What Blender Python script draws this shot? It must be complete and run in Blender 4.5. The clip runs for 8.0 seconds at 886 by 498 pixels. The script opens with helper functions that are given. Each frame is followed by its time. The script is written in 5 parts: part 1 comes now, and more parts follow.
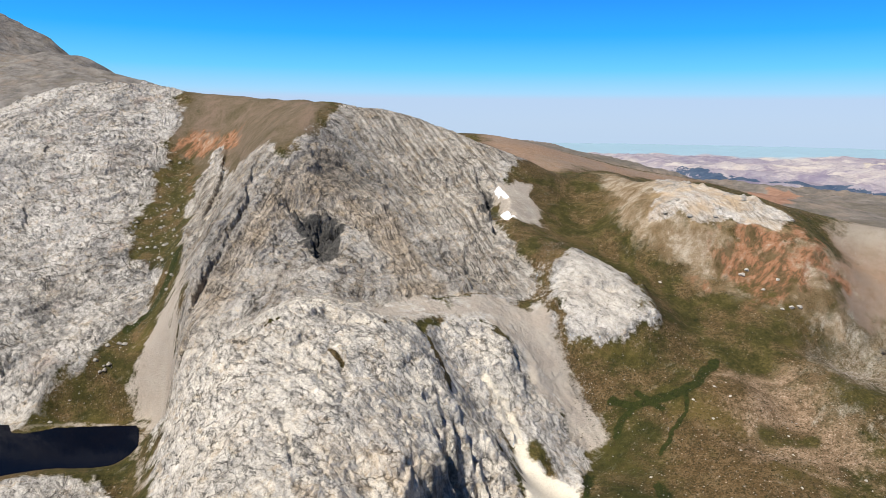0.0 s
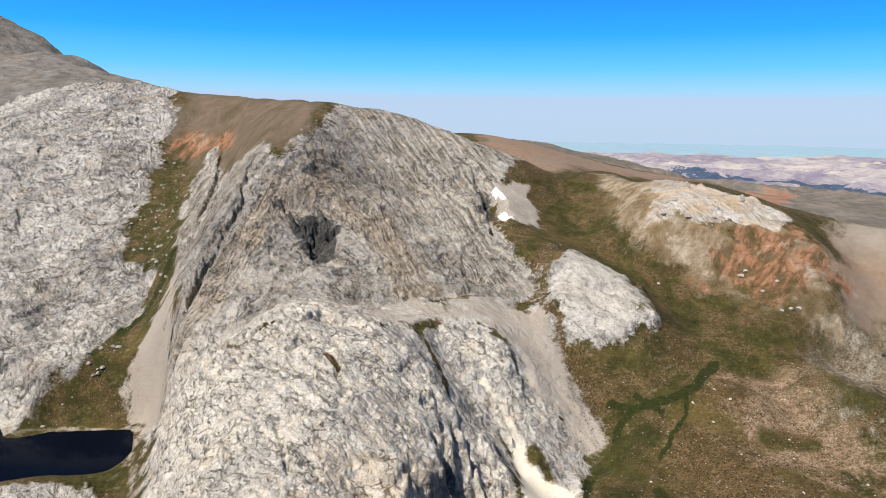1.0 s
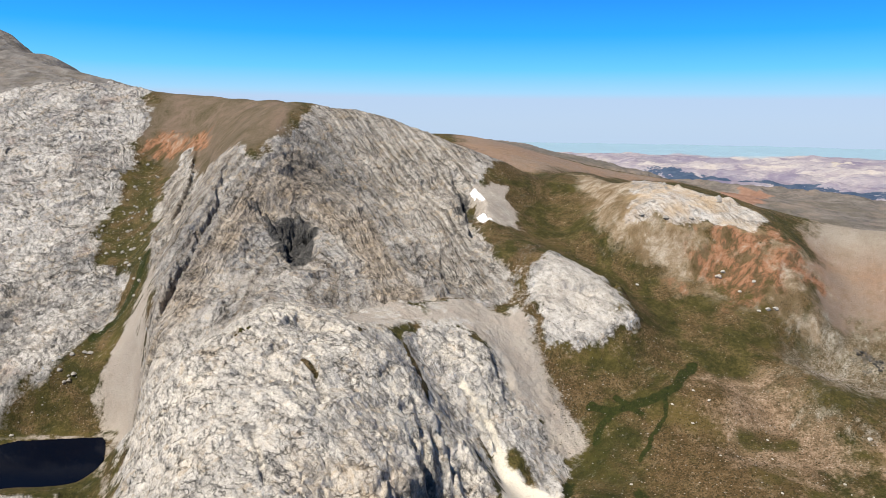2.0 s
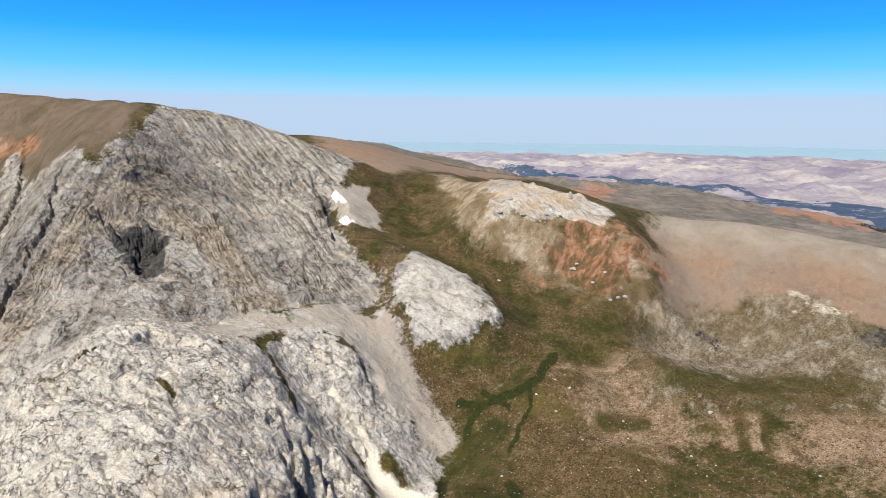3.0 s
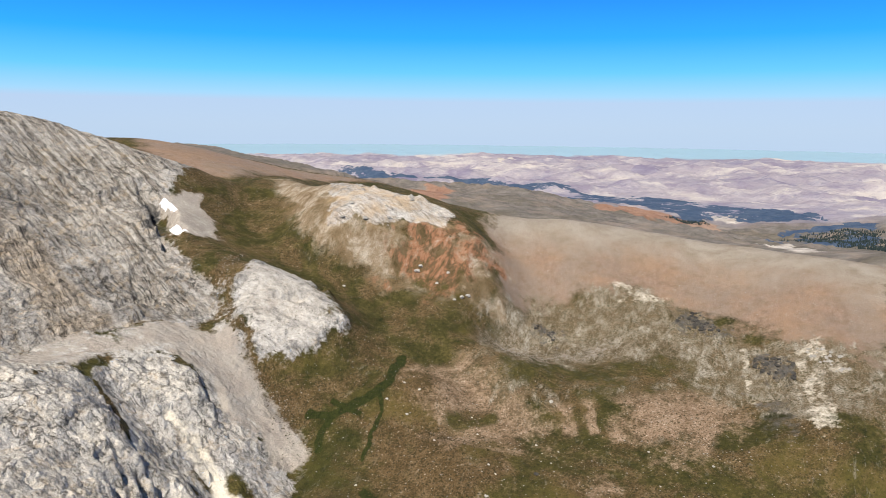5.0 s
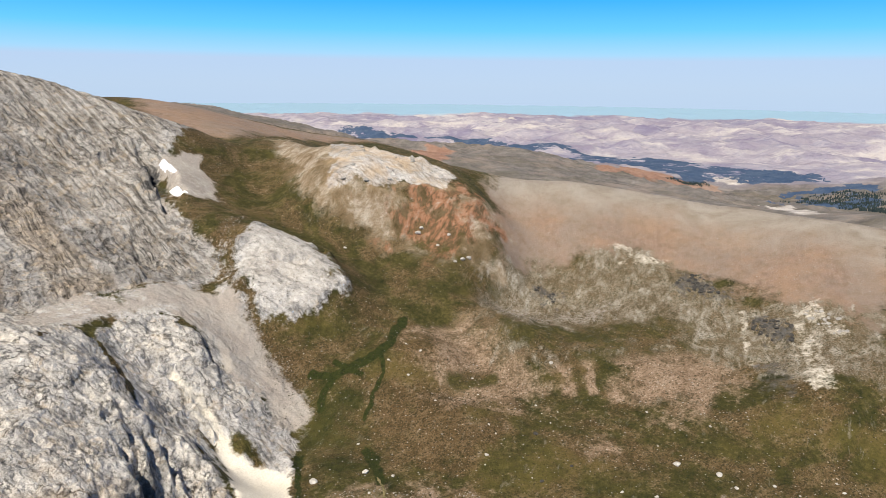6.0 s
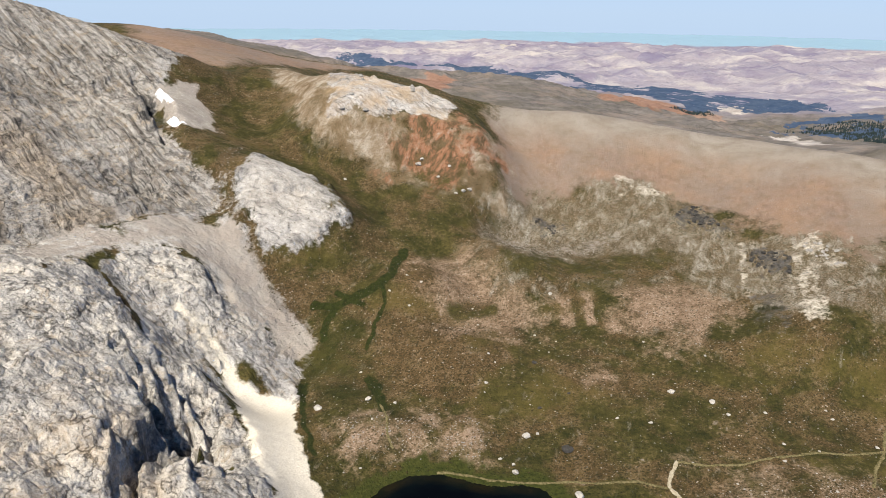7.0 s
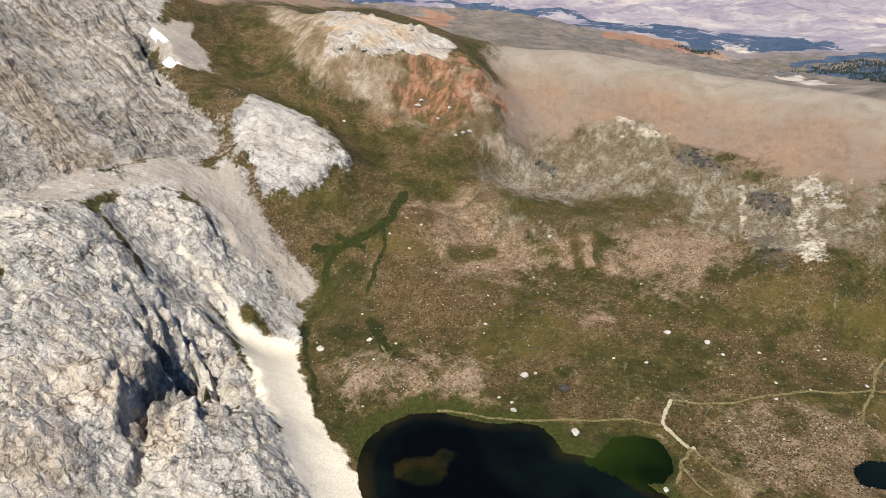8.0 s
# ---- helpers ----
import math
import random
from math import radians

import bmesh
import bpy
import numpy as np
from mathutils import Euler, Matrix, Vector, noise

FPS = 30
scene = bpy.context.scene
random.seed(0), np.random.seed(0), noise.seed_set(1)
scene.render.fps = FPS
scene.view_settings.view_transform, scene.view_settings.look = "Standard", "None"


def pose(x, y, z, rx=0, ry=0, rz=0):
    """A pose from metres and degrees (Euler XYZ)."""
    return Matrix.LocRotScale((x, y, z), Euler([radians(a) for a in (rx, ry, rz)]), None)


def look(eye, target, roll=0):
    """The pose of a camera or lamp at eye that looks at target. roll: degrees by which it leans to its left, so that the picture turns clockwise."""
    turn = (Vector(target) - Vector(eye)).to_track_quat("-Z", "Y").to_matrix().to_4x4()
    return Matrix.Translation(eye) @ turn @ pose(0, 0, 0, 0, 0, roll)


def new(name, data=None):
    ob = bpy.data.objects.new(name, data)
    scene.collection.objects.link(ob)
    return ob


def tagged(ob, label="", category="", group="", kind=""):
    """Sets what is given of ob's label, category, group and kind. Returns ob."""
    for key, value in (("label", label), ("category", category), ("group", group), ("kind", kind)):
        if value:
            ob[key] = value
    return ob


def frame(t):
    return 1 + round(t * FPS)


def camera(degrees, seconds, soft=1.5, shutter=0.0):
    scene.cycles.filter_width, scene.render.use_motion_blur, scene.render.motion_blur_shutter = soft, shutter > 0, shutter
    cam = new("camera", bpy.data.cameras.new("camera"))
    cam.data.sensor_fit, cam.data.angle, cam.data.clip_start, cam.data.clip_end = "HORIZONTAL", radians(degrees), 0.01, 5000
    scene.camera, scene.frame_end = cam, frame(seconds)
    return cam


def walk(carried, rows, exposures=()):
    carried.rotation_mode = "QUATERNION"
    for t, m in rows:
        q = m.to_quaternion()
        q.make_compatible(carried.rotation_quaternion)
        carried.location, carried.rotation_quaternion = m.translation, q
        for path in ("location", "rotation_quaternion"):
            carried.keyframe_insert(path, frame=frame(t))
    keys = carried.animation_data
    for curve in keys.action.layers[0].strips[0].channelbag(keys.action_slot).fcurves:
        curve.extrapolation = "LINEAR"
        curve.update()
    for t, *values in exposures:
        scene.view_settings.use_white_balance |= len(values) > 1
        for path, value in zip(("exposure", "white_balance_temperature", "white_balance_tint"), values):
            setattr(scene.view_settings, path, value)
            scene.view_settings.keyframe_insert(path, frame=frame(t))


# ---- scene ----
# ------------------------------------------------------------------ camera
cam = camera(64.93, 8.0, 0.4)
walk(cam, [
    (0, pose(0.00, 0.00, 192.00, 79.87, 0, -9.41) @ pose(0, 0, 0, 0, 0, 0.70)),
    (0.5, pose(0.30, 2.58, 192.41, 79.84, 0, -9.56) @ pose(0, 0, 0, 0, 0, 0.65)),
    (1, pose(0.55, 4.94, 192.82, 79.82, 0, -9.69) @ pose(0, 0, 0, 0, 0, 0.65)),
    (1.2, pose(0.64, 5.83, 192.99, 79.81, 0, -9.74) @ pose(0, 0, 0, 0, 0, 0.64)),
    (1.75, pose(0.85, 8.10, 193.47, 79.81, 0, -9.95) @ pose(0, 0, 0, 0, 0, 0.69)),
    (2.0, pose(0.93, 9.05, 193.70, 79.84, 0, -11.50) @ pose(0, 0, 0, 0, 0, 0.71)),
    (2.15, pose(0.97, 9.59, 193.83, 79.87, 0, -13.75) @ pose(0, 0, 0, 0, 0, 0.72)),
    (2.3, pose(1.00, 10.12, 193.97, 79.90, 0, -16.81) @ pose(0, 0, 0, 0, 0, 0.73)),
    (2.4, pose(1.02, 10.46, 194.06, 79.91, 0, -19.40) @ pose(0, 0, 0, 0, 0, 0.60)),
    (2.5, pose(1.04, 10.79, 194.15, 79.92, 0, -21.39) @ pose(0, 0, 0, 0, 0, 0.48)),
    (2.6, pose(1.06, 11.11, 194.25, 79.93, 0, -22.25) @ pose(0, 0, 0, 0, 0, 0.47)),
    (2.7, pose(1.08, 11.43, 194.34, 79.93, 0, -22.70) @ pose(0, 0, 0, 0, 0, 0.47)),
    (3, pose(1.12, 12.32, 194.62, 79.95, 0, -22.90) @ pose(0, 0, 0, 0, 0, 0.45)),
    (3.2, pose(1.13, 12.88, 194.81, 79.97, 0, -22.98) @ pose(0, 0, 0, 0, 0, 0.48)),
    (3.3, pose(1.14, 13.14, 194.91, 79.98, 0, -23.30) @ pose(0, 0, 0, 0, 0, 0.49)),
    (3.4, pose(1.14, 13.40, 195.01, 79.99, 0, -24.50) @ pose(0, 0, 0, 0, 0, 0.51)),
    (3.5, pose(1.15, 13.64, 195.10, 80.00, 0, -25.99) @ pose(0, 0, 0, 0, 0, 0.52)),
    (3.6, pose(1.15, 13.88, 195.20, 80.01, 0, -27.40) @ pose(0, 0, 0, 0, 0, 0.51)),
    (3.7, pose(1.14, 14.11, 195.30, 80.02, 0, -28.70) @ pose(0, 0, 0, 0, 0, 0.51)),
    (4, pose(1.13, 14.76, 195.60, 80.05, 0, -31.65) @ pose(0, 0, 0, 0, 0, 0.49)),
    (4.5, pose(1.07, 15.66, 196.10, 80.12, 0, -36.01) @ pose(0, 0, 0, 0, 0, 0.46)),
    (4.6, pose(1.05, 15.81, 196.20, 80.13, 0, -36.06) @ pose(0, 0, 0, 0, 0, 0.47)),
    (4.75, pose(1.02, 16.03, 196.36, 80.13, 0, -36.08) @ pose(0, 0, 0, 0, 0, 0.49)),
    (5.2, pose(0.90, 16.57, 196.83, 80.07, 0, -36.10) @ pose(0, 0, 0, 0, 0, 0.55)),
    (5.5, pose(0.81, 16.84, 197.15, 79.40, 0, -36.12) @ pose(0, 0, 0, 0, 0, 0.59)),
    (5.8, pose(0.70, 17.03, 197.47, 78.02, 0, -36.13) @ pose(0, 0, 0, 0, 0, 0.63)),
    (6, pose(0.61, 17.11, 197.69, 76.88, 0, -36.13) @ pose(0, 0, 0, 0, 0, 0.61)),
    (6.5, pose(0.37, 17.18, 198.25, 74.03, 0, -36.15) @ pose(0, 0, 0, 0, 0, 0.65)),
    (7, pose(0.08, 17.04, 198.82, 71.16, 0, -36.19) @ pose(0, 0, 0, 0, 0, 0.67)),
    (7.5, pose(-0.25, 16.69, 199.40, 68.21, 0, -36.24) @ pose(0, 0, 0, 0, 0, 0.66)),
    (8, pose(-0.63, 16.13, 199.99, 66.38, 0, -36.26) @ pose(0, 0, 0, 0, 0, 0.61)),
], [(0.0, 0.34), (6.5, 0.36), (8.0, 0.43)])

# ------------------------------------------------------------------ light
SUN_ELEVATION, SUN_BEARING = 56.0, -121.0        # degrees; bearing clockwise from +y
world = bpy.data.worlds.new("sky")
scene.world = world
world.use_nodes = True
wn = world.node_tree
sky = wn.nodes.new("ShaderNodeTexSky")
sky.sky_type, sky.sun_disc = "NISHITA", False
sky.sun_elevation, sky.sun_rotation = radians(SUN_ELEVATION), radians(SUN_BEARING)
sky.altitude, sky.air_density, sky.dust_density, sky.ozone_density = 2600.0, 1.0, 1.6, 2.0
level = wn.nodes.new("ShaderNodeSeparateXYZ")
wn.links.new(wn.nodes.new("ShaderNodeTexCoord").outputs["Generated"], level.inputs[0])
air = wn.nodes.new("ShaderNodeValToRGB")          # clear mountain air over a layer of lilac haze
steps = [(0.0, (0.40, 0.525, 0.70)), (0.036, (0.39, 0.52, 0.72)), (0.044, (0.30, 0.565, 0.80)), (0.075, (0.105, 0.50, 0.86)),
         (0.12, (0.012, 0.35, 0.92)), (0.2, (0.004, 0.175, 0.80)), (0.36, (0.018, 0.055, 0.16)), (1.0, (0.018, 0.028, 0.055))]
while len(air.color_ramp.elements) < len(steps):
    air.color_ramp.elements.new(0.5)
for el, (p, c) in zip(air.color_ramp.elements, steps):
    el.position, el.color = p, (*c, 1)
wn.links.new(level.outputs["Z"], air.inputs[0])
dim = wn.nodes.new("ShaderNodeVectorMath")
dim.operation, dim.inputs[3].default_value = "SCALE", 0.09
wn.links.new(sky.outputs[0], dim.inputs[0])
blend = wn.nodes.new("ShaderNodeMix")
blend.data_type, blend.inputs[0].default_value = "RGBA", 0.92
wn.links.new(dim.outputs[0], blend.inputs[6])
wn.links.new(air.outputs[0], blend.inputs[7])
wn.links.new(blend.outputs[2], wn.nodes["Background"].inputs[0])
wn.nodes["Background"].inputs[1].default_value = 1.0

sun = new("sun", bpy.data.lights.new("sun", "SUN"))
sun.data.energy, sun.data.angle, sun.data.color = 5.0, radians(0.53), (1.0, 0.94, 0.85)
b, e = radians(SUN_BEARING), radians(SUN_ELEVATION)
toward = Vector((math.sin(b) * math.cos(e), math.cos(b) * math.cos(e), math.sin(e)))
sun.matrix_world = look(toward * 900, (0, 0, 0))

# ------------------------------------------------------------------ noise and plan tools
ANGLES = np.linspace(0, 2 * np.pi, 256, endpoint=False)
TABLE_C, TABLE_S = np.cos(ANGLES), np.sin(ANGLES)


def hashed(ix, iy, seed):
    h = (ix * 374761393 + iy * 668265263 + seed * 1274126177) & 0xFFFFFFFF
    h = ((h ^ (h >> 13)) * 1274126177) & 0xFFFFFFFF
    return h ^ (h >> 16)


def perlin(x, y, seed=0):
    """Gradient noise, about -0.7 to 0.7."""
    x0, y0 = np.floor(x), np.floor(y)
    ix, iy, fx, fy = x0.astype(np.int64), y0.astype(np.int64), x - x0, y - y0
    u, v = fx * fx * fx * (fx * (fx * 6 - 15) + 10), fy * fy * fy * (fy * (fy * 6 - 15) + 10)
    def corner(a, c):
        k = hashed(ix + a, iy + c, seed) & 255
        return TABLE_C[k] * (fx - a) + TABLE_S[k] * (fy - c)
    low = corner(0, 0) * (1 - u) + corner(1, 0) * u
    high = corner(0, 1) * (1 - u) + corner(1, 1) * u
    return low * (1 - v) + high * v


def fbm(x, y, size, octaves, seed=0, gain=0.5):
    total, amp = np.zeros(np.shape(x)), 1.0
    for k in range(octaves):
        total += amp * perlin(x / size + 17.3 * k, y / size - 9.1 * k, seed + k)
        amp, size = amp * gain, size / 2.03
    return total


def ridged(x, y, size, octaves, seed=0, gain=0.55):
    """0 to about 1.6, with sharp crests."""
    total, amp = np.zeros(np.shape(x)), 1.0
    for k in range(octaves):
        n = 1 - 2.2 * np.abs(perlin(x / size + 5.7 * k, y / size + 3.3 * k, seed + k))
        total += amp * n * np.abs(n)
        amp, size = amp * gain, size / 2.1
    return total


def facets(x, y, size, seed, tilt=0.5, step=0.12):
    """Broken rock: tilted plane faces between joints, in units of length, and the distance to the nearest joint in cells."""
    u, v = x / size, y / size
    ix, iy = np.floor(u), np.floor(v)
    fx, fy = u - ix, v - iy
    ix, iy = ix.astype(np.int64), iy.astype(np.int64)
    first, second, high = np.full(u.shape, 9.0), np.full(u.shape, 9.0), np.zeros(u.shape)
    for a in (-1, 0, 1):
        for c in (-1, 0, 1):
            h = hashed(ix + a, iy + c, seed)
            dx, dy = fx - a - (h & 255) / 255, fy - c - ((h >> 8) & 255) / 255
            d = dx * dx + dy * dy
            plane = tilt * (dx * (((h >> 16) & 255) / 127.5 - 1) + dy * (((h >> 20) & 255) / 127.5 - 1)) + step * (((h >> 24) & 255) / 127.5 - 1)
            near = d < first
            second = np.where(near, first, np.minimum(second, d))
            first, high = np.where(near, d, first), np.where(near, plane, high)
    edge = np.sqrt(second) - np.sqrt(first)
    return high * size * smooth(edge, 0.0, 0.16), edge


def ledges(bed, seed):
    """Treads and risers across the beds, of uneven height, with an undercut below each riser: about -1 to 1."""
    k = np.floor(bed)
    f = bed - k
    tall = 0.35 + 0.9 * (hashed(k.astype(np.int64), 7, seed) & 255) / 255
    return tall * np.where(f < 0.78, 0.5 - f / 0.78, -0.5 + (f - 0.78) / 0.22)


def smooth(a, low, high):
    t = np.clip((a - low) / (high - low), 0, 1)
    return t * t * (3 - 2 * t)


def inside_by(poly, x, y):
    """Signed distance to a closed outline in the plan, positive inside."""
    p = np.array(poly, float)
    q = np.roll(p, -1, axis=0)
    best, odd = np.full(np.shape(x), 1e18), np.zeros(np.shape(x), bool)
    for (ax, ay), (bx, by) in zip(p, q):
        ex, ey = bx - ax, by - ay
        t = np.clip(((x - ax) * ex + (y - ay) * ey) / max(ex * ex + ey * ey, 1e-9), 0, 1)
        best = np.minimum(best, (x - ax - t * ex) ** 2 + (y - ay - t * ey) ** 2)
        if ay != by:
            odd ^= ((ay > y) != (by > y)) & (x < ex * (y - ay) / ey + ax)
    return np.where(odd, 1, -1) * np.sqrt(best)


def away_from(line, x, y):
    """Distance to an open line in the plan, and how far along it (0 to 1)."""
    p = np.array(line, float)
    best, along = np.full(np.shape(x), 1e18), np.zeros(np.shape(x))
    n = len(p) - 1
    for k in range(n):
        (ax, ay), (bx, by) = p[k], p[k + 1]
        ex, ey = bx - ax, by - ay
        t = np.clip(((x - ax) * ex + (y - ay) * ey) / max(ex * ex + ey * ey, 1e-9), 0, 1)
        d = (x - ax - t * ex) ** 2 + (y - ay - t * ey) ** 2
        along = np.where(d < best, (k + t) / n, along)
        best = np.minimum(best, d)
    return np.sqrt(best), along


# ------------------------------------------------------------------ landforms: crests, brows, gullies, feet and shores (x, y, z)
LANDFORMS = {}
LANDFORMS['summit_crest'] = [(-144, 989, 228), (-107, 962, 225), (-70, 927, 222), (-40, 891, 218), (-12, 850, 215), (8, 795, 211), (24, 739, 207), (47, 733, 206), (81, 725, 199), (124, 704, 184), (161, 681, 170), (185, 664, 157), (204, 668, 151)]
LANDFORMS['summit_left_edge'] = [(6, 720, 200), (-11, 695, 184), (-41, 658, 163), (-68, 624, 140), (-86, 589, 115), (-95, 548, 92), (-100, 511, 70), (-103, 484, 49)]
LANDFORMS['left_gully'] = [(-162, 884, 142), (-171, 808, 109), (-170, 754, 85), (-159, 691, 67), (-150, 630, 42), (-165, 581, 12), (-196, 548, -8)]
LANDFORMS['gully_scree'] = [(-107, 729, 128), (-129, 659, 88), (-131, 612, 56), (-137, 571, 28), (-142, 537, -7), (-141, 526, -29), (-131, 497, -39), (-127, 448, -39)]
LANDFORMS['left_cliff_rim'] = [(-444, 1061, 204), (-394, 1048, 225), (-325, 1039, 239), (-263, 1026, 240), (-188, 1012, 232)]
LANDFORMS['left_cliff_upper'] = [(-353, 859, 136), (-299, 858, 137), (-246, 865, 149), (-205, 907, 161)]
LANDFORMS['left_cliff_middle'] = [(-314, 748, 70), (-266, 745, 70), (-213, 731, 77), (-201, 757, 85)]
LANDFORMS['left_cliff_lower'] = [(-272, 634, 25), (-233, 639, 27), (-189, 633, 32), (-188, 597, 17), (-241, 573, 3), (-232, 538, -11)]
LANDFORMS['summit_face_high'] = [(11, 689, 164), (66, 696, 170), (119, 669, 155), (154, 651, 151), (188, 652, 145)]
LANDFORMS['summit_face_middle'] = [(-47, 582, 108), (-6, 599, 108), (34, 615, 118), (85, 588, 111), (136, 570, 122), (159, 596, 129)]
LANDFORMS['summit_face_low'] = [(-63, 513, 77), (-26, 519, 88), (15, 518, 82), (51, 532, 83), (106, 518, 81), (153, 509, 95)]
LANDFORMS['saddle'] = [(-49, 420, 71), (-30, 441, 83), (-2, 446, 81), (27, 439, 76), (62, 451, 77), (108, 464, 76), (148, 473, 72)]
LANDFORMS['dome_crest'] = [(-64, 350, 73), (-49, 366, 83), (-26, 381, 92), (5, 378, 87), (35, 370, 81), (51, 356, 71), (62, 340, 55), (73, 326, 44), (78, 304, 32)]
LANDFORMS['dome_upper'] = [(-44, 322, 76), (-23, 330, 78), (4, 331, 77), (30, 319, 65)]
LANDFORMS['dome_lower'] = [(-61, 306, 57), (-39, 278, 65), (-20, 277, 65), (3, 277, 64), (27, 285, 61)]
LANDFORMS['dome_left_edge'] = [(-75, 368, 55), (-74, 339, 49), (-73, 314, 43), (-70, 289, 37)]
LANDFORMS['dome_flank'] = [(-44, 253, 57), (-18, 241, 59), (6, 242, 56), (29, 254, 51), (51, 276, 42)]
LANDFORMS['dome_gully'] = [(59, 402, 67), (71, 388, 47), (88, 374, 34), (98, 358, 23), (106, 339, 8), (114, 319, 3)]
LANDFORMS['knob'] = [(92, 408, 61), (106, 392, 51), (104, 382, 37), (120, 377, 28)]
LANDFORMS['white_scree'] = [(121, 453, 68), (135, 428, 53), (142, 401, 31), (148, 375, 16), (144, 353, 5)]
LANDFORMS['slab'] = [(176, 485, 97), (206, 460, 84), (214, 429, 68), (173, 425, 56), (155, 451, 73), (185, 447, 74)]
LANDFORMS['snow_bowl'] = [(162, 616, 130), (187, 630, 128), (174, 573, 110), (188, 552, 101)]
LANDFORMS['upper_valley'] = [(241, 719, 139), (232, 646, 124), (234, 589, 104), (238, 535, 86), (247, 488, 70), (253, 438, 53), (261, 407, 47)]
LANDFORMS['crag_crest'] = [(296, 720, 145), (305, 617, 143), (313, 579, 142), (334, 567, 138), (366, 558, 132)]
LANDFORMS['crag_face'] = [(268, 560, 123), (286, 535, 125), (322, 519, 118), (350, 506, 113), (382, 487, 104)]
LANDFORMS['crag_foot'] = [(238, 548, 96), (258, 524, 95), (286, 493, 82), (314, 481, 81), (323, 433, 66), (358, 432, 68)]
LANDFORMS['basin_head'] = [(190, 419, 54), (217, 417, 53), (235, 403, 41), (281, 414, 52), (291, 385, 45), (294, 348, 41)]
LANDFORMS['bog'] = [(207, 378, 30), (177, 383, 22), (168, 355, 13), (169, 314, 7), (247, 358, 35), (227, 316, 21)]
LANDFORMS['ridge_crest'] = [(441, 540, 113), (501, 498, 107), (540, 460, 101), (576, 420, 94), (606, 362, 90), (618, 306, 89), (623, 255, 88)]
LANDFORMS['ridge_brow'] = [(425, 496, 86), (459, 456, 81), (504, 408, 71), (542, 343, 68), (537, 277, 67), (538, 221, 66)]
LANDFORMS['bluff_top'] = [(391, 434, 50), (450, 406, 62), (476, 362, 53), (477, 300, 44), (479, 254, 45), (486, 205, 51)]
LANDFORMS['bluff_foot'] = [(341, 411, 35), (355, 358, 29), (394, 323, 32), (399, 267, 27), (388, 221, 26), (388, 173, 34)]
LANDFORMS['moraine'] = [(279, 386, 36), (273, 348, 25), (306, 314, 24), (349, 273, 25), (296, 271, 14), (232, 323, 15)]
LANDFORMS['lakeshore'] = [(113, 229, 0), (143, 238, 0), (165, 224, 0), (179, 209, 0), (192, 195, 0), (187, 180, 0), (199, 168, 0), (222, 176, 0), (231, 166, 0), (225, 150, 0)]
LANDFORMS['lake_floor'] = [(135, 209, -6), (167, 195, -6), (146, 185, -6)]
LANDFORMS['meadow'] = [(103, 250, 3), (145, 252, 3), (177, 240, 3), (205, 227, 3), (220, 199, 3), (251, 176, 3), (280, 150, 3), (327, 128, 3), (261, 120, 3), (271, 92, 3)]
LANDFORMS['meadow_back'] = [(143, 304, 9), (181, 285, 9), (220, 257, 9), (265, 233, 9), (291, 208, 9), (320, 180, 9), (365, 148, 9)]
LANDFORMS['near_gully_scree'] = [(109, 342, 16), (105, 303, 10), (99, 258, 6), (95, 224, 4), (97, 205, 3)]
LANDFORMS['crevice_wall'] = [(71, 340, 42), (76, 302, 33), (78, 268, 24), (78, 237, 20), (76, 209, 16)]
LANDFORMS['dome_front'] = [(22, 241, 36), (35, 222, 28), (55, 215, 22), (4, 293, 72), (10, 260, 53), (-3, 228, 46)]
LANDFORMS['left_lake'] = [(-234, 526, -35), (-204, 531, -35), (-146, 526, -35), (-136, 481, -35), (-131, 430, -35), (-213, 460, -35)]
LANDFORMS['lakeside_rock'] = [(-154, 330, 26), (-134, 337, 24), (-117, 337, 20), (-103, 333, 13)]
LANDFORMS['back_mountain'] = [(-1120, 1976, 551), (-969, 2008, 497), (-825, 2024, 444), (-752, 2002, 415), (-658, 1934, 365), (-514, 1772, 319), (-392, 1549, 270)]
LANDFORMS['back_slope'] = [(-846, 1472, 282), (-666, 1614, 308), (-575, 1543, 294), (-464, 1424, 278), (-493, 1181, 219)]
LANDFORMS['north_shoulder'] = [(215, 992, 177), (275, 1029, 172), (340, 1114, 160), (437, 1239, 150), (519, 1315, 131), (629, 1375, 105)]
LANDFORMS['north_slope'] = [(290, 867, 144), (370, 943, 135), (498, 1050, 117), (629, 1093, 102)]
LANDFORMS['second_ridge'] = [(805, 1093, 66), (897, 1084, 73), (955, 1032, 70), (977, 982, 61), (1002, 909, 45), (1032, 840, 31), (1054, 758, 24), (1052, 668, 17), (1030, 605, 14)]
LANDFORMS['second_front'] = [(722, 904, 74), (790, 841, 62), (854, 741, 48), (905, 622, 37)]
LANDFORMS['red_hill'] = [(819, 1242, 65), (850, 1246, 71), (863, 1211, 64)]
LANDFORMS['red_ridge'] = [(1317, 1230, 9), (1372, 1167, 5), (1414, 1079, -6), (1442, 986, -17), (1396, 869, -25)]
LANDFORMS['wooded_hill'] = [(1495, 796, -24), (1570, 761, -13), (1602, 693, -5), (1633, 619, 4), (1337, 540, -7)]
LANDFORMS['grass_knoll'] = [(808, 389, 53), (845, 382, 57), (830, 340, 61)]
LANDFORMS['ridge_lee'] = [(511, 626, 69), (579, 576, 62), (624, 531, 54), (664, 485, 47), (700, 419, 42), (716, 355, 41), (725, 297, 39)]
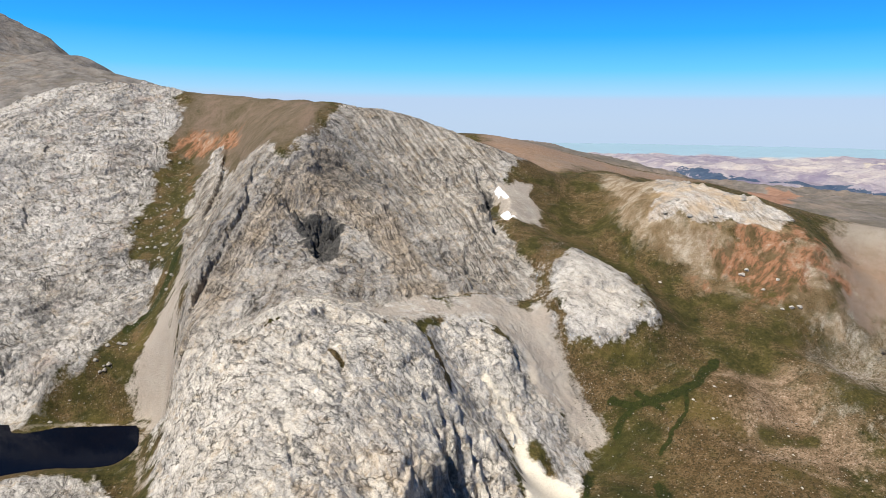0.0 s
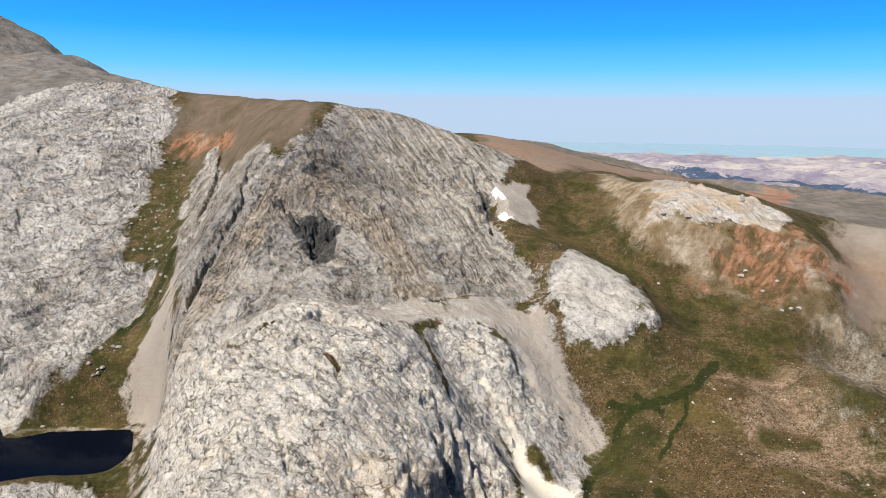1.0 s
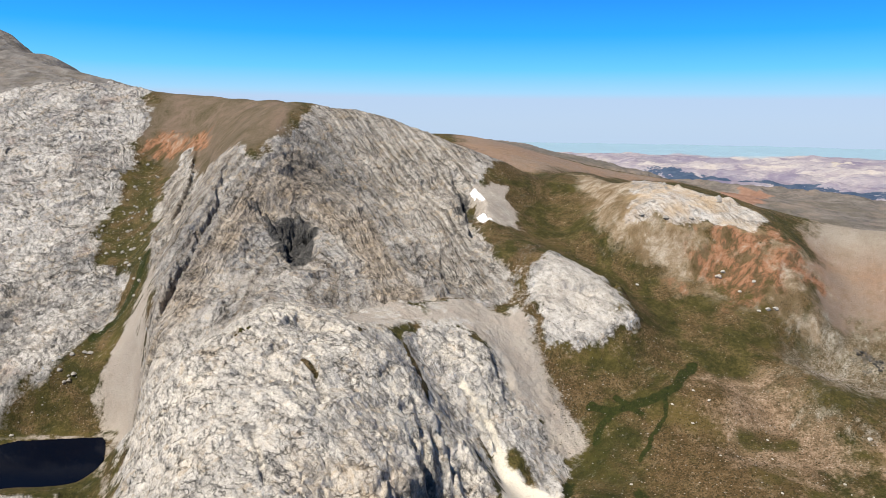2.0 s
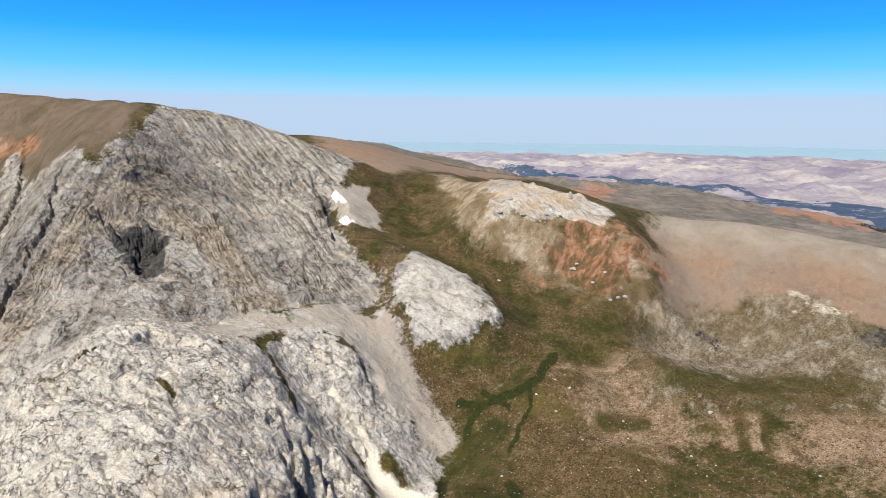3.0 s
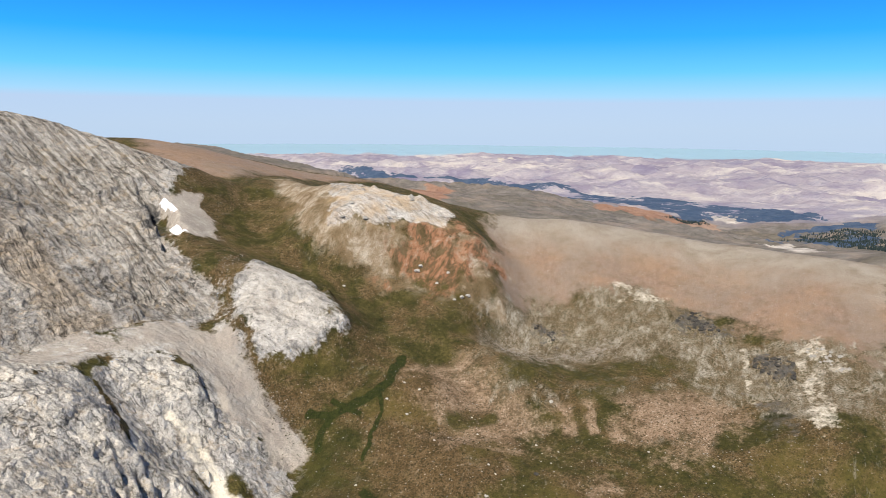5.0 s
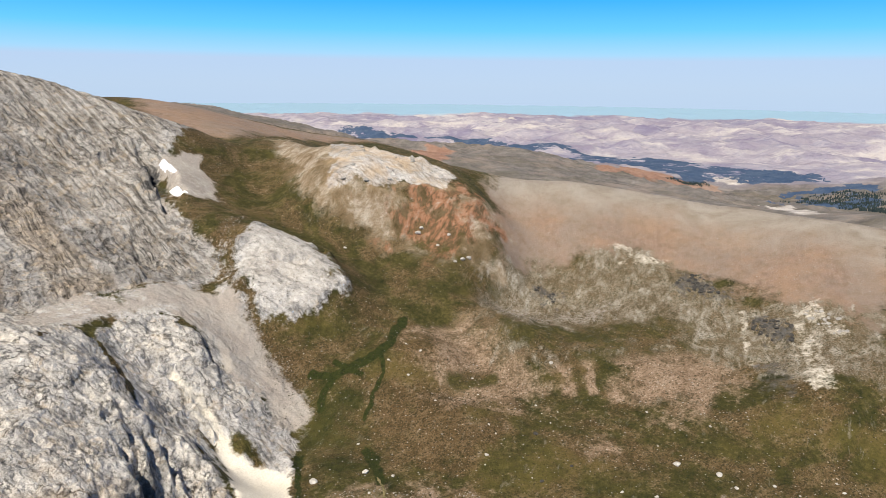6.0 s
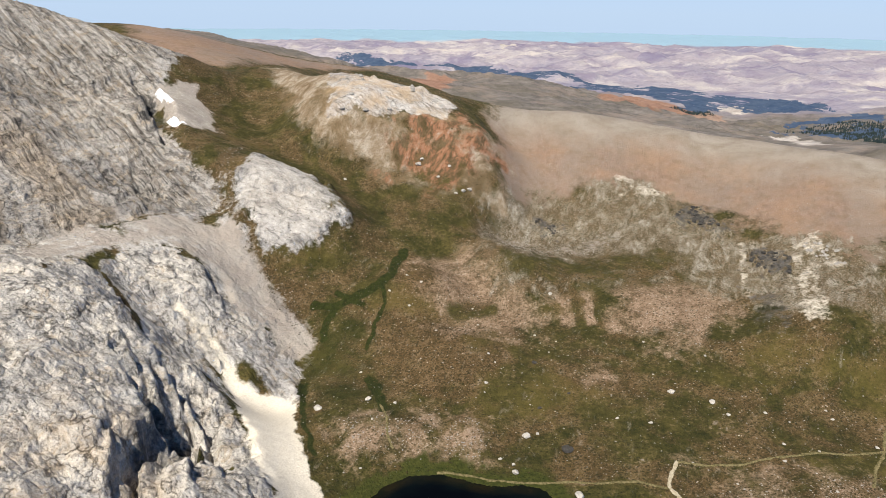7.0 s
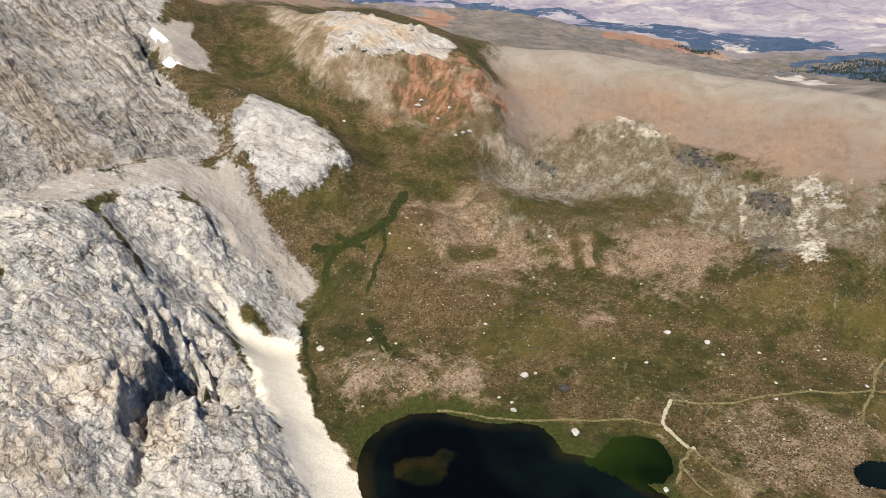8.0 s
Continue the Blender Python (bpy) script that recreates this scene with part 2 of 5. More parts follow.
LANDFORMS['crag_lee'] = [(334, 814, 125), (344, 697, 122), (354, 654, 122), (377, 641, 117), (414, 630, 110)]
LANDFORMS['summit_lee'] = [(-156, 1068, 211), (-116, 1041, 207), (-76, 1007, 204), (-44, 971, 201), (-13, 930, 197), (9, 875, 193), (26, 819, 189), (52, 813, 188), (90, 805, 180), (138, 783, 163), (179, 759, 147), (207, 741, 133), (227, 745, 126)]
LANDFORMS['rim_lee'] = [(-358, 1144, 230), (-291, 1132, 231), (-208, 1120, 223)]
LANDFORMS['back_lee'] = [(-886, 2172, 417), (-808, 2152, 387), (-710, 2085, 334), (-559, 1926, 285), (-431, 1704, 232)]
LANDFORMS['back_foot'] = [(-660, 1776, 335), (-549, 1657, 317)]
LANDFORMS['valley_surround'] = [(-500, -300, 40), (0, -300, 20), (500, -300, 10), (900, -200, 40), (900, 150, 60), (-500, 100, 60), (150, 60, 2), (420, 60, 2), (-30, 60, 20), (-250, 150, 30), (300, -50, 0), (0, 190, 30), (-120, 250, 20), (-900, 500, 140), (-900, -200, 120), (700, 100, 50)]
LANDFORMS['plain_a'] = [(320, 2278, -8), (1002, 2070, -8), (1588, 1664, -8), (2021, 1097, -8), (2260, 426, -8), (2282, -287, -8), (2085, -972, -8), (261, 2989, 2), (1362, 2673, 2), (2264, 1968, 2), (2837, 977, 2), (2996, -157, 2), (2719, -1268, 2)]
LANDFORMS['plain_b'] = [(-1648, 3535, 30), (204, 3895, 30), (2009, 3343, 30), (3343, 2009, 30), (3895, 204, 30), (3535, -1648, 30), (-3754, 3150, 72), (-1875, 4527, 72), (427, 4881, 72), (2633, 4133, 72), (4244, 2450, 72), (4895, 214, 72), (4441, -2071, 72)]
LANDFORMS['plain_c'] = [(-2771, 1600, 60), (-2263, 2263, 60), (-1600, 2771, 60), (1250, -2165, 20), (-218, -2490, 20), (-1607, -1915, 20), (-2415, -647, 20), (-2349, 855, 20), (2450, -4244, 60), (-214, -4895, 60), (-2811, -4014, 60), (-4527, -1875, 60), (-4826, 851, 60), (1126, -650, 20), (497, -1201, 20), (-336, -1256, 20), (-1031, -791, 20), (-1300, 0, 20)]

# outlines in the plan of ground covers and of painted-in shade (x, y)
REGIONS = {}
REGIONS['plateau_soil'] = [(-179, 1224), (-87, 1156), (14, 852), (-11, 698), (-41, 664), (-71, 655), (-108, 775), (-170, 891), (-194, 920), (-196, 954), (-175, 976)]
REGIONS['plateau_red'] = [(-186, 919), (-153, 917), (-106, 871), (-106, 845), (-142, 884), (-179, 899)]
REGIONS['gully_grass'] = [(-189, 891), (-160, 891), (-156, 808), (-147, 728), (-143, 673), (-130, 640), (-135, 605), (-157, 589), (-174, 558), (-202, 536), (-227, 530), (-221, 537), (-198, 555), (-178, 591), (-151, 614), (-149, 652), (-191, 715), (-203, 758), (-189, 792), (-188, 851)]
REGIONS['gully_stones'] = [(-124, 631), (-116, 545), (-114, 519), (-116, 509), (-114, 473), (-94, 367), (-139, 524), (-156, 542), (-149, 576), (-134, 596), (-129, 629)]
REGIONS['saddle_scree'] = [(18, 399), (38, 453), (57, 458), (74, 445), (101, 461), (118, 458), (135, 451), (142, 460), (148, 441), (144, 418), (148, 404), (152, 390), (158, 382), (156, 366), (147, 371), (141, 383), (124, 383), (120, 392), (116, 405), (110, 421), (100, 429), (76, 425), (53, 416), (37, 400), (17, 380)]
REGIONS['white_fan'] = [(102, 362), (107, 351), (110, 338), (127, 322), (118, 298), (111, 279), (106, 251), (105, 227), (103, 203), (99, 176), (84, 176), (78, 212), (78, 223), (81, 238), (85, 255), (86, 276), (89, 297), (99, 333), (98, 348)]
REGIONS['gully_head'] = [(88, 388), (100, 382), (104, 372), (106, 354), (97, 348), (92, 369)]
REGIONS['fan_grass'] = [(110, 357), (115, 352), (119, 341), (119, 332), (114, 335), (107, 344), (107, 349)]
REGIONS['bowl_scree'] = [(151, 632), (170, 637), (190, 642), (189, 609), (180, 572), (163, 561), (146, 572)]
REGIONS['slab_heath'] = [(159, 514), (190, 536), (164, 487), (156, 462), (151, 433), (156, 415), (166, 393), (154, 371), (148, 409), (147, 453)]
REGIONS['valley_grass'] = [(214, 671), (274, 690), (253, 607), (244, 541), (269, 497), (276, 457), (309, 424), (292, 386), (233, 398), (217, 436), (227, 530), (200, 575), (213, 631)]
REGIONS['slab'] = [(186, 500), (209, 490), (222, 466), (222, 440), (214, 428), (199, 427), (176, 422), (160, 428), (157, 457), (163, 478), (173, 490)]
REGIONS['ridge_soil'] = [(462, 583), (539, 535), (648, 386), (679, 262), (484, 184), (476, 194), (482, 255), (492, 315), (461, 404), (363, 424), (357, 438), (414, 499)]
REGIONS['crag_red'] = [(309, 517), (347, 512), (376, 485), (372, 460), (316, 437), (295, 457), (295, 494)]
REGIONS['crag_rock'] = [(303, 609), (326, 594), (362, 562), (380, 523), (359, 503), (317, 520), (291, 523), (270, 544)]
REGIONS['crag_fan'] = [(299, 695), (293, 578), (269, 542), (305, 511), (290, 474), (273, 502), (251, 538), (252, 572)]
REGIONS['bluff_scree'] = [(334, 417), (356, 416), (368, 388), (386, 376), (413, 361), (412, 348), (392, 335), (355, 362), (314, 367), (325, 406)]
REGIONS['dark_outcrop_a'] = [(469, 344), (484, 344), (490, 330), (476, 306), (472, 296), (463, 302), (464, 320), (458, 331)]
REGIONS['dark_outcrop_b'] = [(456, 269), (462, 258), (457, 238), (435, 225), (432, 243), (439, 257)]
REGIONS['dark_outcrop_c'] = [(378, 413), (393, 399), (383, 388), (375, 403)]
REGIONS['streak_scree'] = [(477, 250), (452, 224), (391, 178), (379, 188), (421, 216)]
REGIONS['pale_outcrop'] = [(489, 256), (490, 242), (481, 221), (459, 202), (450, 208), (471, 235)]
REGIONS['moraine_a'] = [(271, 397), (291, 384), (292, 353), (297, 329), (298, 309), (270, 294), (239, 300), (226, 310), (226, 335), (241, 373)]
REGIONS['moraine_b'] = [(344, 295), (382, 276), (404, 250), (370, 224), (325, 234), (316, 265)]
REGIONS['moraine_c'] = [(325, 306), (331, 300), (310, 279), (303, 284)]
REGIONS['moraine_d'] = [(307, 312), (313, 306), (300, 288), (293, 291)]
REGIONS['wet_floor'] = [(163, 379), (179, 369), (199, 363), (199, 349), (179, 330), (171, 293), (156, 274), (125, 295), (143, 346)]
REGIONS['mound_a'] = [(134, 288), (159, 277), (143, 253), (124, 263)]
REGIONS['mound_b'] = [(158, 272), (177, 265), (165, 244), (148, 253)]
REGIONS['mound_c'] = [(181, 255), (190, 254), (193, 245), (181, 227), (163, 238)]
REGIONS['mound_d'] = [(258, 248), (275, 247), (278, 234), (260, 237)]
REGIONS['stony_meadow'] = [(241, 153), (273, 140), (323, 110), (265, 85), (234, 116)]
REGIONS['brown_floor'] = [(240, 400), (263, 385), (273, 341), (271, 300), (224, 271), (183, 277), (179, 310), (191, 350)]
REGIONS['orange_floor'] = [(254, 281), (282, 249), (282, 208), (263, 190), (253, 207), (241, 262)]
REGIONS['algae'] = [(199, 170), (207, 173), (218, 169), (225, 161), (220, 148), (211, 143), (203, 144), (199, 153), (197, 162)]
REGIONS['dome_tan'] = [(7, 275), (26, 277), (30, 251), (18, 227), (-3, 226), (-5, 243)]
# next four outlines: rock coloured darker for shade, peak_dark also for dark beds
REGIONS['cave_shade'] = [(-29, 600), (-11, 620), (14, 607), (8, 574), (-12, 549), (-22, 576)]
REGIONS['peak_dark'] = [(-41, 656), (11, 704), (55, 697), (72, 647), (34, 623), (10, 643), (-30, 627)]
REGIONS['cliff_shade'] = [(135, 625), (150, 628), (139, 569), (127, 574)]
REGIONS['crevice_shade'] = [(45, 308), (60, 307), (66, 279), (69, 265), (54, 254), (31, 245), (35, 267)]
REGIONS['cliff_grey'] = [(-318, 731), (-247, 701), (-192, 707), (-148, 645), (-154, 629), (-189, 599), (-231, 569), (-257, 570)]
REGIONS['bluff_dark'] = [(409, 239), (411, 215), (376, 194), (375, 213)]
REGIONS['crag_olive'] = [(366, 452), (381, 457), (363, 434), (350, 424), (337, 420), (335, 423), (351, 433)]
REGIONS['crag_foot_turf'] = [(287, 479), (315, 482), (326, 450), (348, 433), (339, 416), (290, 401), (277, 457)]
REGIONS['left_red'] = [(-147, 671), (-157, 797), (-147, 810), (-167, 876), (-182, 852), (-174, 777)]
REGIONS['apron'] = [(33, 385), (75, 415), (104, 411), (118, 401), (133, 378), (146, 363), (142, 343), (124, 318), (104, 342), (88, 372), (57, 391)]
REGIONS['bluff'] = [(333, 423), (363, 425), (394, 439), (420, 418), (456, 402), (486, 397), (487, 355), (484, 310), (467, 274), (491, 259), (492, 227), (488, 194), (417, 158), (393, 201), (402, 243), (394, 281), (320, 316), (290, 339), (296, 377)]
REGIONS['bluff_foot_turf'] = [(298, 360), (345, 353), (388, 332), (428, 308), (410, 279), (391, 279), (352, 295), (312, 318), (294, 332)]
REGIONS['north_soil'] = [(242, 1115), (298, 1116), (382, 1085), (456, 1087), (563, 1095), (661, 1108), (424, 970), (277, 830), (266, 838), (173, 675)]
REGIONS['crest_grey'] = [(461, 592), (548, 544), (659, 392), (695, 263), (568, 216), (564, 301), (545, 397), (475, 472), (419, 521)]
REGIONS['crag_tan'] = [(276, 692), (304, 700), (297, 585), (287, 525), (311, 510), (382, 485), (383, 461), (348, 427), (304, 435), (286, 471), (272, 499), (247, 540), (252, 610)]
REGIONS['left_shore'] = [(-231, 531), (-202, 535), (-143, 528), (-125, 475), (-85, 313), (-95, 327), (-144, 524), (-205, 533), (-230, 527)]
REGIONS['scree_edge'] = [(147, 458), (149, 431), (153, 412), (160, 380), (152, 357), (144, 361), (137, 391), (141, 428)]
REGIONS['upper_outcrop'] = [(468, 403), (487, 385), (486, 366), (471, 365), (458, 387)]
REGIONS['peak_tuft'] = [(71, 456), (80, 446), (83, 427), (74, 432)]

LAKE = [(99, 203), (106, 221), (118, 234), (131, 239), (145, 239), (158, 231), (164, 221), (171, 211), (182, 205), (188, 198), (187, 188), (184, 178), (189, 172), (194, 165), (198, 154), (198, 144), (199, 135), (183, 119), (144, 112), (101, 132), (84, 157), (90, 188)]
BAY = [(191, 167), (200, 171), (208, 173), (218, 168), (224, 160), (219, 148), (211, 143), (203, 141), (197, 146), (195, 156)]
SHOAL_BAR = [(114, 208), (121, 214), (137, 212), (152, 202), (141, 201), (128, 193), (121, 197)]
TARN = [(-314, 557), (-241, 540), (-233, 525), (-222, 522), (-204, 530), (-146, 526), (-140, 509), (-133, 472), (-131, 426), (-127, 388), (-187, 397), (-259, 452)]
POND = [(276, 101), (285, 100), (293, 92), (282, 83), (272, 87), (268, 94)]
POOL = [(169, 320), (171, 316), (170, 304), (166, 295), (164, 302)]
DARK_POOL = [(137, 334), (141, 335), (136, 324), (131, 321), (131, 326)]

# rock masses and slopes
ROCK_PEAK = [(-106, 765), (-41, 662), (6, 720), (25, 777), (85, 766), (132, 743), (170, 719), (199, 691), (162, 638), (143, 609), (141, 562), (157, 494), (149, 471), (107, 461), (62, 447), (-2, 432), (-29, 431), (-44, 377), (-107, 478), (-113, 531), (-132, 646), (-155, 820), (-126, 870)]
ROCK_DOME = [(-113, 475), (-108, 480), (-87, 464), (-51, 441), (-30, 440), (-2, 448), (28, 446), (44, 403), (58, 396), (85, 376), (98, 358)] + [(95, 334), (92, 293), (89, 269), (82, 232), (81, 205), (66, 176), (25, 193), (-16, 206)] + [(-65, 237), (-80, 302), (-89, 346), (-115, 473)]
ROCK_CLIFF = [(-575, 1108), (-431, 1030), (-400, 1065), (-337, 1076), (-260, 1072), (-193, 1017), (-195, 950), (-194, 920), (-191, 850), (-202, 761), (-191, 715), (-151, 660), (-152, 618), (-183, 594), (-199, 560), (-221, 537), (-231, 531), (-293, 522)]
LAKESIDE_ROCK = [(-186, 324), (-153, 328), (-134, 335), (-116, 339), (-105, 335), (-82, 276), (-131, 274), (-160, 274)]
KNOB = [(66, 414), (74, 424), (88, 428), (105, 419), (114, 411), (118, 401), (124, 379), (128, 373), (116, 376), (100, 380), (86, 393), (68, 400)]


def thin_plate(points, stiff=0.003):
    n, xy = len(points), points[:, :2] / 100
    d2 = ((xy[:, None] - xy[None]) ** 2).sum(2)
    k = 0.5 * d2 * np.log(np.maximum(d2, 1e-12)) + stiff * np.eye(n)
    q = np.c_[np.ones(n), xy]
    s = np.linalg.solve(np.block([[k, q], [q.T, np.zeros((3, 3))]]), np.r_[points[:, 2], np.zeros(3)])
    return xy, s


SHEET = thin_plate(np.array([p for line in LANDFORMS.values() for p in line], float))


def sheet_height(x, y):
    """The smooth ground through all landforms."""
    xy, s = SHEET
    n, flat = len(xy), np.c_[np.ravel(x), np.ravel(y)] / 100
    z = np.empty(len(flat))
    for i in range(0, len(flat), 8000):
        q = flat[i:i + 8000]
        d2 = (q ** 2).sum(1)[:, None] + (xy ** 2).sum(1)[None] - 2 * q @ xy.T
        np.maximum(d2, 1e-12, out=d2)
        z[i:i + 8000] = (d2 * np.log(d2)) @ (0.5 * s[:n]) + s[n] + q @ s[n + 1:]
    return z.reshape(np.shape(x))


MESH = 6.0                                             # the smooth ground near the camera, kept on a lattice
LX, LY = np.arange(-540, 720, MESH), np.arange(-40, 1140, MESH)
LATTICE = sheet_height(*np.meshgrid(LX, LY))


def base_height(x, y):
    x, y = np.asarray(x, float), np.asarray(y, float)
    z = np.empty(x.shape)
    near = (x > LX[1]) & (x < LX[-3]) & (y > LY[1]) & (y < LY[-3])
    z[~near] = sheet_height(x[~near], y[~near])
    fx, fy = (x[near] - LX[0]) / MESH, (y[near] - LY[0]) / MESH
    i, j = fx.astype(int), fy.astype(int)
    def weights(t):
        return (-0.5 * t + t * t - 0.5 * t ** 3, 1 - 2.5 * t * t + 1.5 * t ** 3, 0.5 * t + 2 * t * t - 1.5 * t ** 3, -0.5 * t * t + 0.5 * t ** 3)
    u, v = weights(fx - i), weights(fy - j)
    z[near] = sum(v[k] * sum(u[m] * LATTICE[j + k - 1, i + m - 1] for m in range(4)) for k in range(4))
    return z


def cover(name, x, y, soft=5.0, wander=6.0, grain=18.0, seed=0, grow=0.0):
    """0 to 1: how far the ground here belongs to a region, with a wandering soft edge."""
    outline = REGIONS[name] if isinstance(name, str) else name
    p = np.array(outline, float)
    pad = soft + wander + grow + 4
    box = (x > p[:, 0].min() - pad) & (x < p[:, 0].max() + pad) & (y > p[:, 1].min() - pad) & (y < p[:, 1].max() + pad)
    out = np.zeros(np.shape(x))
    if box.any():
        bx, by = x[box], y[box]
        d = inside_by(outline, bx, by) + grow + wander * 1.4 * fbm(bx, by, grain, 4, seed + 40, 0.6)
        out[box] = smooth(d, -soft, soft)
    return out


def grown(outline, by):
    """An outline pushed outwards from its middle."""
    p = np.array(outline, float)
    away = p - p.mean(0)
    return [tuple(q) for q in p + away / np.linalg.norm(away, axis=1)[:, None] * by]


def near_line(line, x, y, wide):
    """0 to 1: how near the ground here is to a wandering line of the plan."""
    p, out = np.array(line, float), np.zeros(np.shape(x))
    box = (np.abs(x - p[:, 0].mean()) < np.ptp(p[:, 0]) / 2 + 3 * wide + 4) & (np.abs(y - p[:, 1].mean()) < np.ptp(p[:, 1]) / 2 + 3 * wide + 4)
    if box.any():
        bx, by = x[box], y[box]
        d = away_from(line, bx + 2.5 * fbm(bx, by, 12, 3, 195), by + 2.5 * fbm(bx, by, 12, 3, 196))[0]
        out[box] = 1 - smooth(d, 0.35 * wide, 1.3 * wide)
    return out


def any_of(*masks):
    out = masks[0]
    for m in masks[1:]:
        out = np.maximum(out, m)
    return out


def strata_of(x, y, z):
    """Height within the folded beds: an arch over the cave of the peak, leaning beds elsewhere."""
    fold = 1.6 * (np.sqrt((x + 8) ** 2 + 42 ** 2) - 26)
    return z + fold + 9 * fbm(x, y, 70, 3, 71)


CREVICES = [
    ([(183, 459), (192, 455), (200, 451)], 1.8, 5.0),
    ([(154, 446), (161, 449)], 1.4, 4.0),
    ([(-279, 809), (-254, 800), (-233, 809), (-212, 804)], 2.4, 5.0),
    ([(-264, 635), (-249, 647), (-221, 630)], 2.6, 6.0),
    ([(-273, 852), (-250, 842), (-231, 853)], 2.2, 5.0),
    ([(-199, 693), (-176, 682), (-150, 661)], 2.4, 5.0),
    ([(-345, 835), (-319, 809), (-308, 767)], 2.2, 5.0),
    ([(36, 262), (33, 254), (30, 245)], 2.6, 13.0),
    ([(51, 309), (53, 295), (56, 289), (61, 282)], 3.0, 13.0),
    ([(64, 304), (61, 288), (56, 261)], 3.2, 13.0),
    ([(34, 271), (41, 266), (52, 275)], 2.8, 9.0),
    ([(69, 299), (70, 284), (67, 264)], 2.4, 7.0),
    ([(62, 322), (62, 308), (63, 302)], 2.2, 6.0),
    ([(97, 359), (98, 349)], 1.6, 5.0),
    ([(-106, 504), (-94, 501), (-91, 530), (-83, 583), (-68, 622)], 3.0, 6.0),
    ([(-114, 646), (-98, 645), (-113, 815)], 2.4, 6.0),
    ([(107, 531), (108, 511)], 2.4, 7.0),
    ([(-200, 592), (-181, 602), (-171, 618)], 3.0, 6.0),
    ([(-47, 355), (-37, 355), (-30, 369)], 1.5, 3.0),
    ([(0, 349), (4, 331), (10, 305)], 1.4, 2.5),
    ([(-21, 288), (-17, 270), (-13, 254)], 1.4, 2.5),
]
CHANNELS = [
    ([(247, 400), (239, 394), (225, 382), (214, 379), (200, 377), (184, 379), (172, 387)], 4.2), ([(184, 379), (173, 374), (164, 361)], 2.6), ([(189, 388), (196, 371)], 2.4),
    ([(216, 378), (208, 362), (192, 349), (180, 337)], 1.6), ([(168, 315), (162, 293), (157, 281)], 3.0), ([(138, 334), (122, 298), (114, 272)], 1.8), ([(-136, 654), (-142, 632), (-152, 613), (-168, 597)], 5.0),
]
GULLY_RUN = [(90, 386), (95, 379), (103, 365), (106, 345), (110, 337), (113, 323)]
SCREE_RUN = [(113, 452), (130, 441), (138, 421), (143, 402), (148, 384), (149, 367)]
TURF_CLEFTS = [
    ([(59, 398), (61, 389), (64, 380), (61, 343)], 2.6), ([(65, 282), (64, 272), (67, 264), (73, 265)], 2.4), ([(33, 385), (29, 373)], 1.2),
    ([(0, 337), (4, 328)], 1.8), ([(-35, 364), (-31, 367), (-28, 371)], 1.2), ([(85, 346), (87, 332)], 2.2), ([(-156, 595), (-140, 608), (-140, 647), (-134, 652)], 4.0),
]
EARTH_RUNS = [[(479, 249), (444, 225), (408, 201)], [(475, 235), (439, 213), (404, 190)], [(463, 280), (429, 256), (399, 233)]]
MORAINE_GAPS = [([(322, 312), (309, 294), (300, 280)], 3.6), ([(336, 302), (318, 286), (308, 273)], 3.0), ([(244, 336), (256, 334), (266, 329)], 8.0)]
SCARPS = [  # a line in the plan along which the ground on its right breaks off: drop, reach
    ([(51, 312), (51, 295), (46, 280), (35, 268), (33, 254), (29, 244)], 12.0, 10.0),
    ([(64, 310), (62, 291), (56, 261)], 11.0, 10.0),
    ([(71, 301), (71, 286), (68, 264)], 9.0, 10.0),
    ([(63, 325), (64, 313), (68, 306)], 8.0, 10.0),
    ([(97, 360), (98, 349)], 5.0, 9.0),
    ([(137, 631), (136, 600), (134, 568)], 15.0, 10.0),
    ([(-25, 598), (-17, 587), (-12, 553)], 12.0, 14.0),
    ([(-14, 614), (-5, 613), (11, 602)], 9.0, 9.0),
    ([(106, 532), (106, 509)], 7.0, 9.0),
    ([(113, 404), (113, 392)], 7.0, 8.0),
    ([(-44, 613), (-32, 605)], 6.0, 10.0),
    ([(-119, 857), (-116, 767), (-119, 659)], 8.0, 14.0),
    ([(-68, 651), (-72, 613), (-89, 547), (-99, 505)], 8.0, 14.0),
]
HOLLOWS = [  # a point in the plan, reach, depth
    ([(-4, 602)], 11.0, 7.5), ([(5, 598)], 6.0, 6.0), ([(-13, 588)], 6.0, 7.0), ([(-20, 598)], 4.0, 4.0), ([(14, 606)], 4.0, 4.0), ([(-15, 568)], 6.0, 5.0), ([(134, 590)], 6.0, 10.0), ([(-37, 609)], 7.0, 6.0),
    ([(28, 599)], 8.0, 5.0), ([(-251, 576)], 9.0, 7.0), ([(-97, 475)], 5.0, 6.0), ([(54, 465)], 5.0, 4.0), ([(115, 398)], 4.0, 6.0),
]


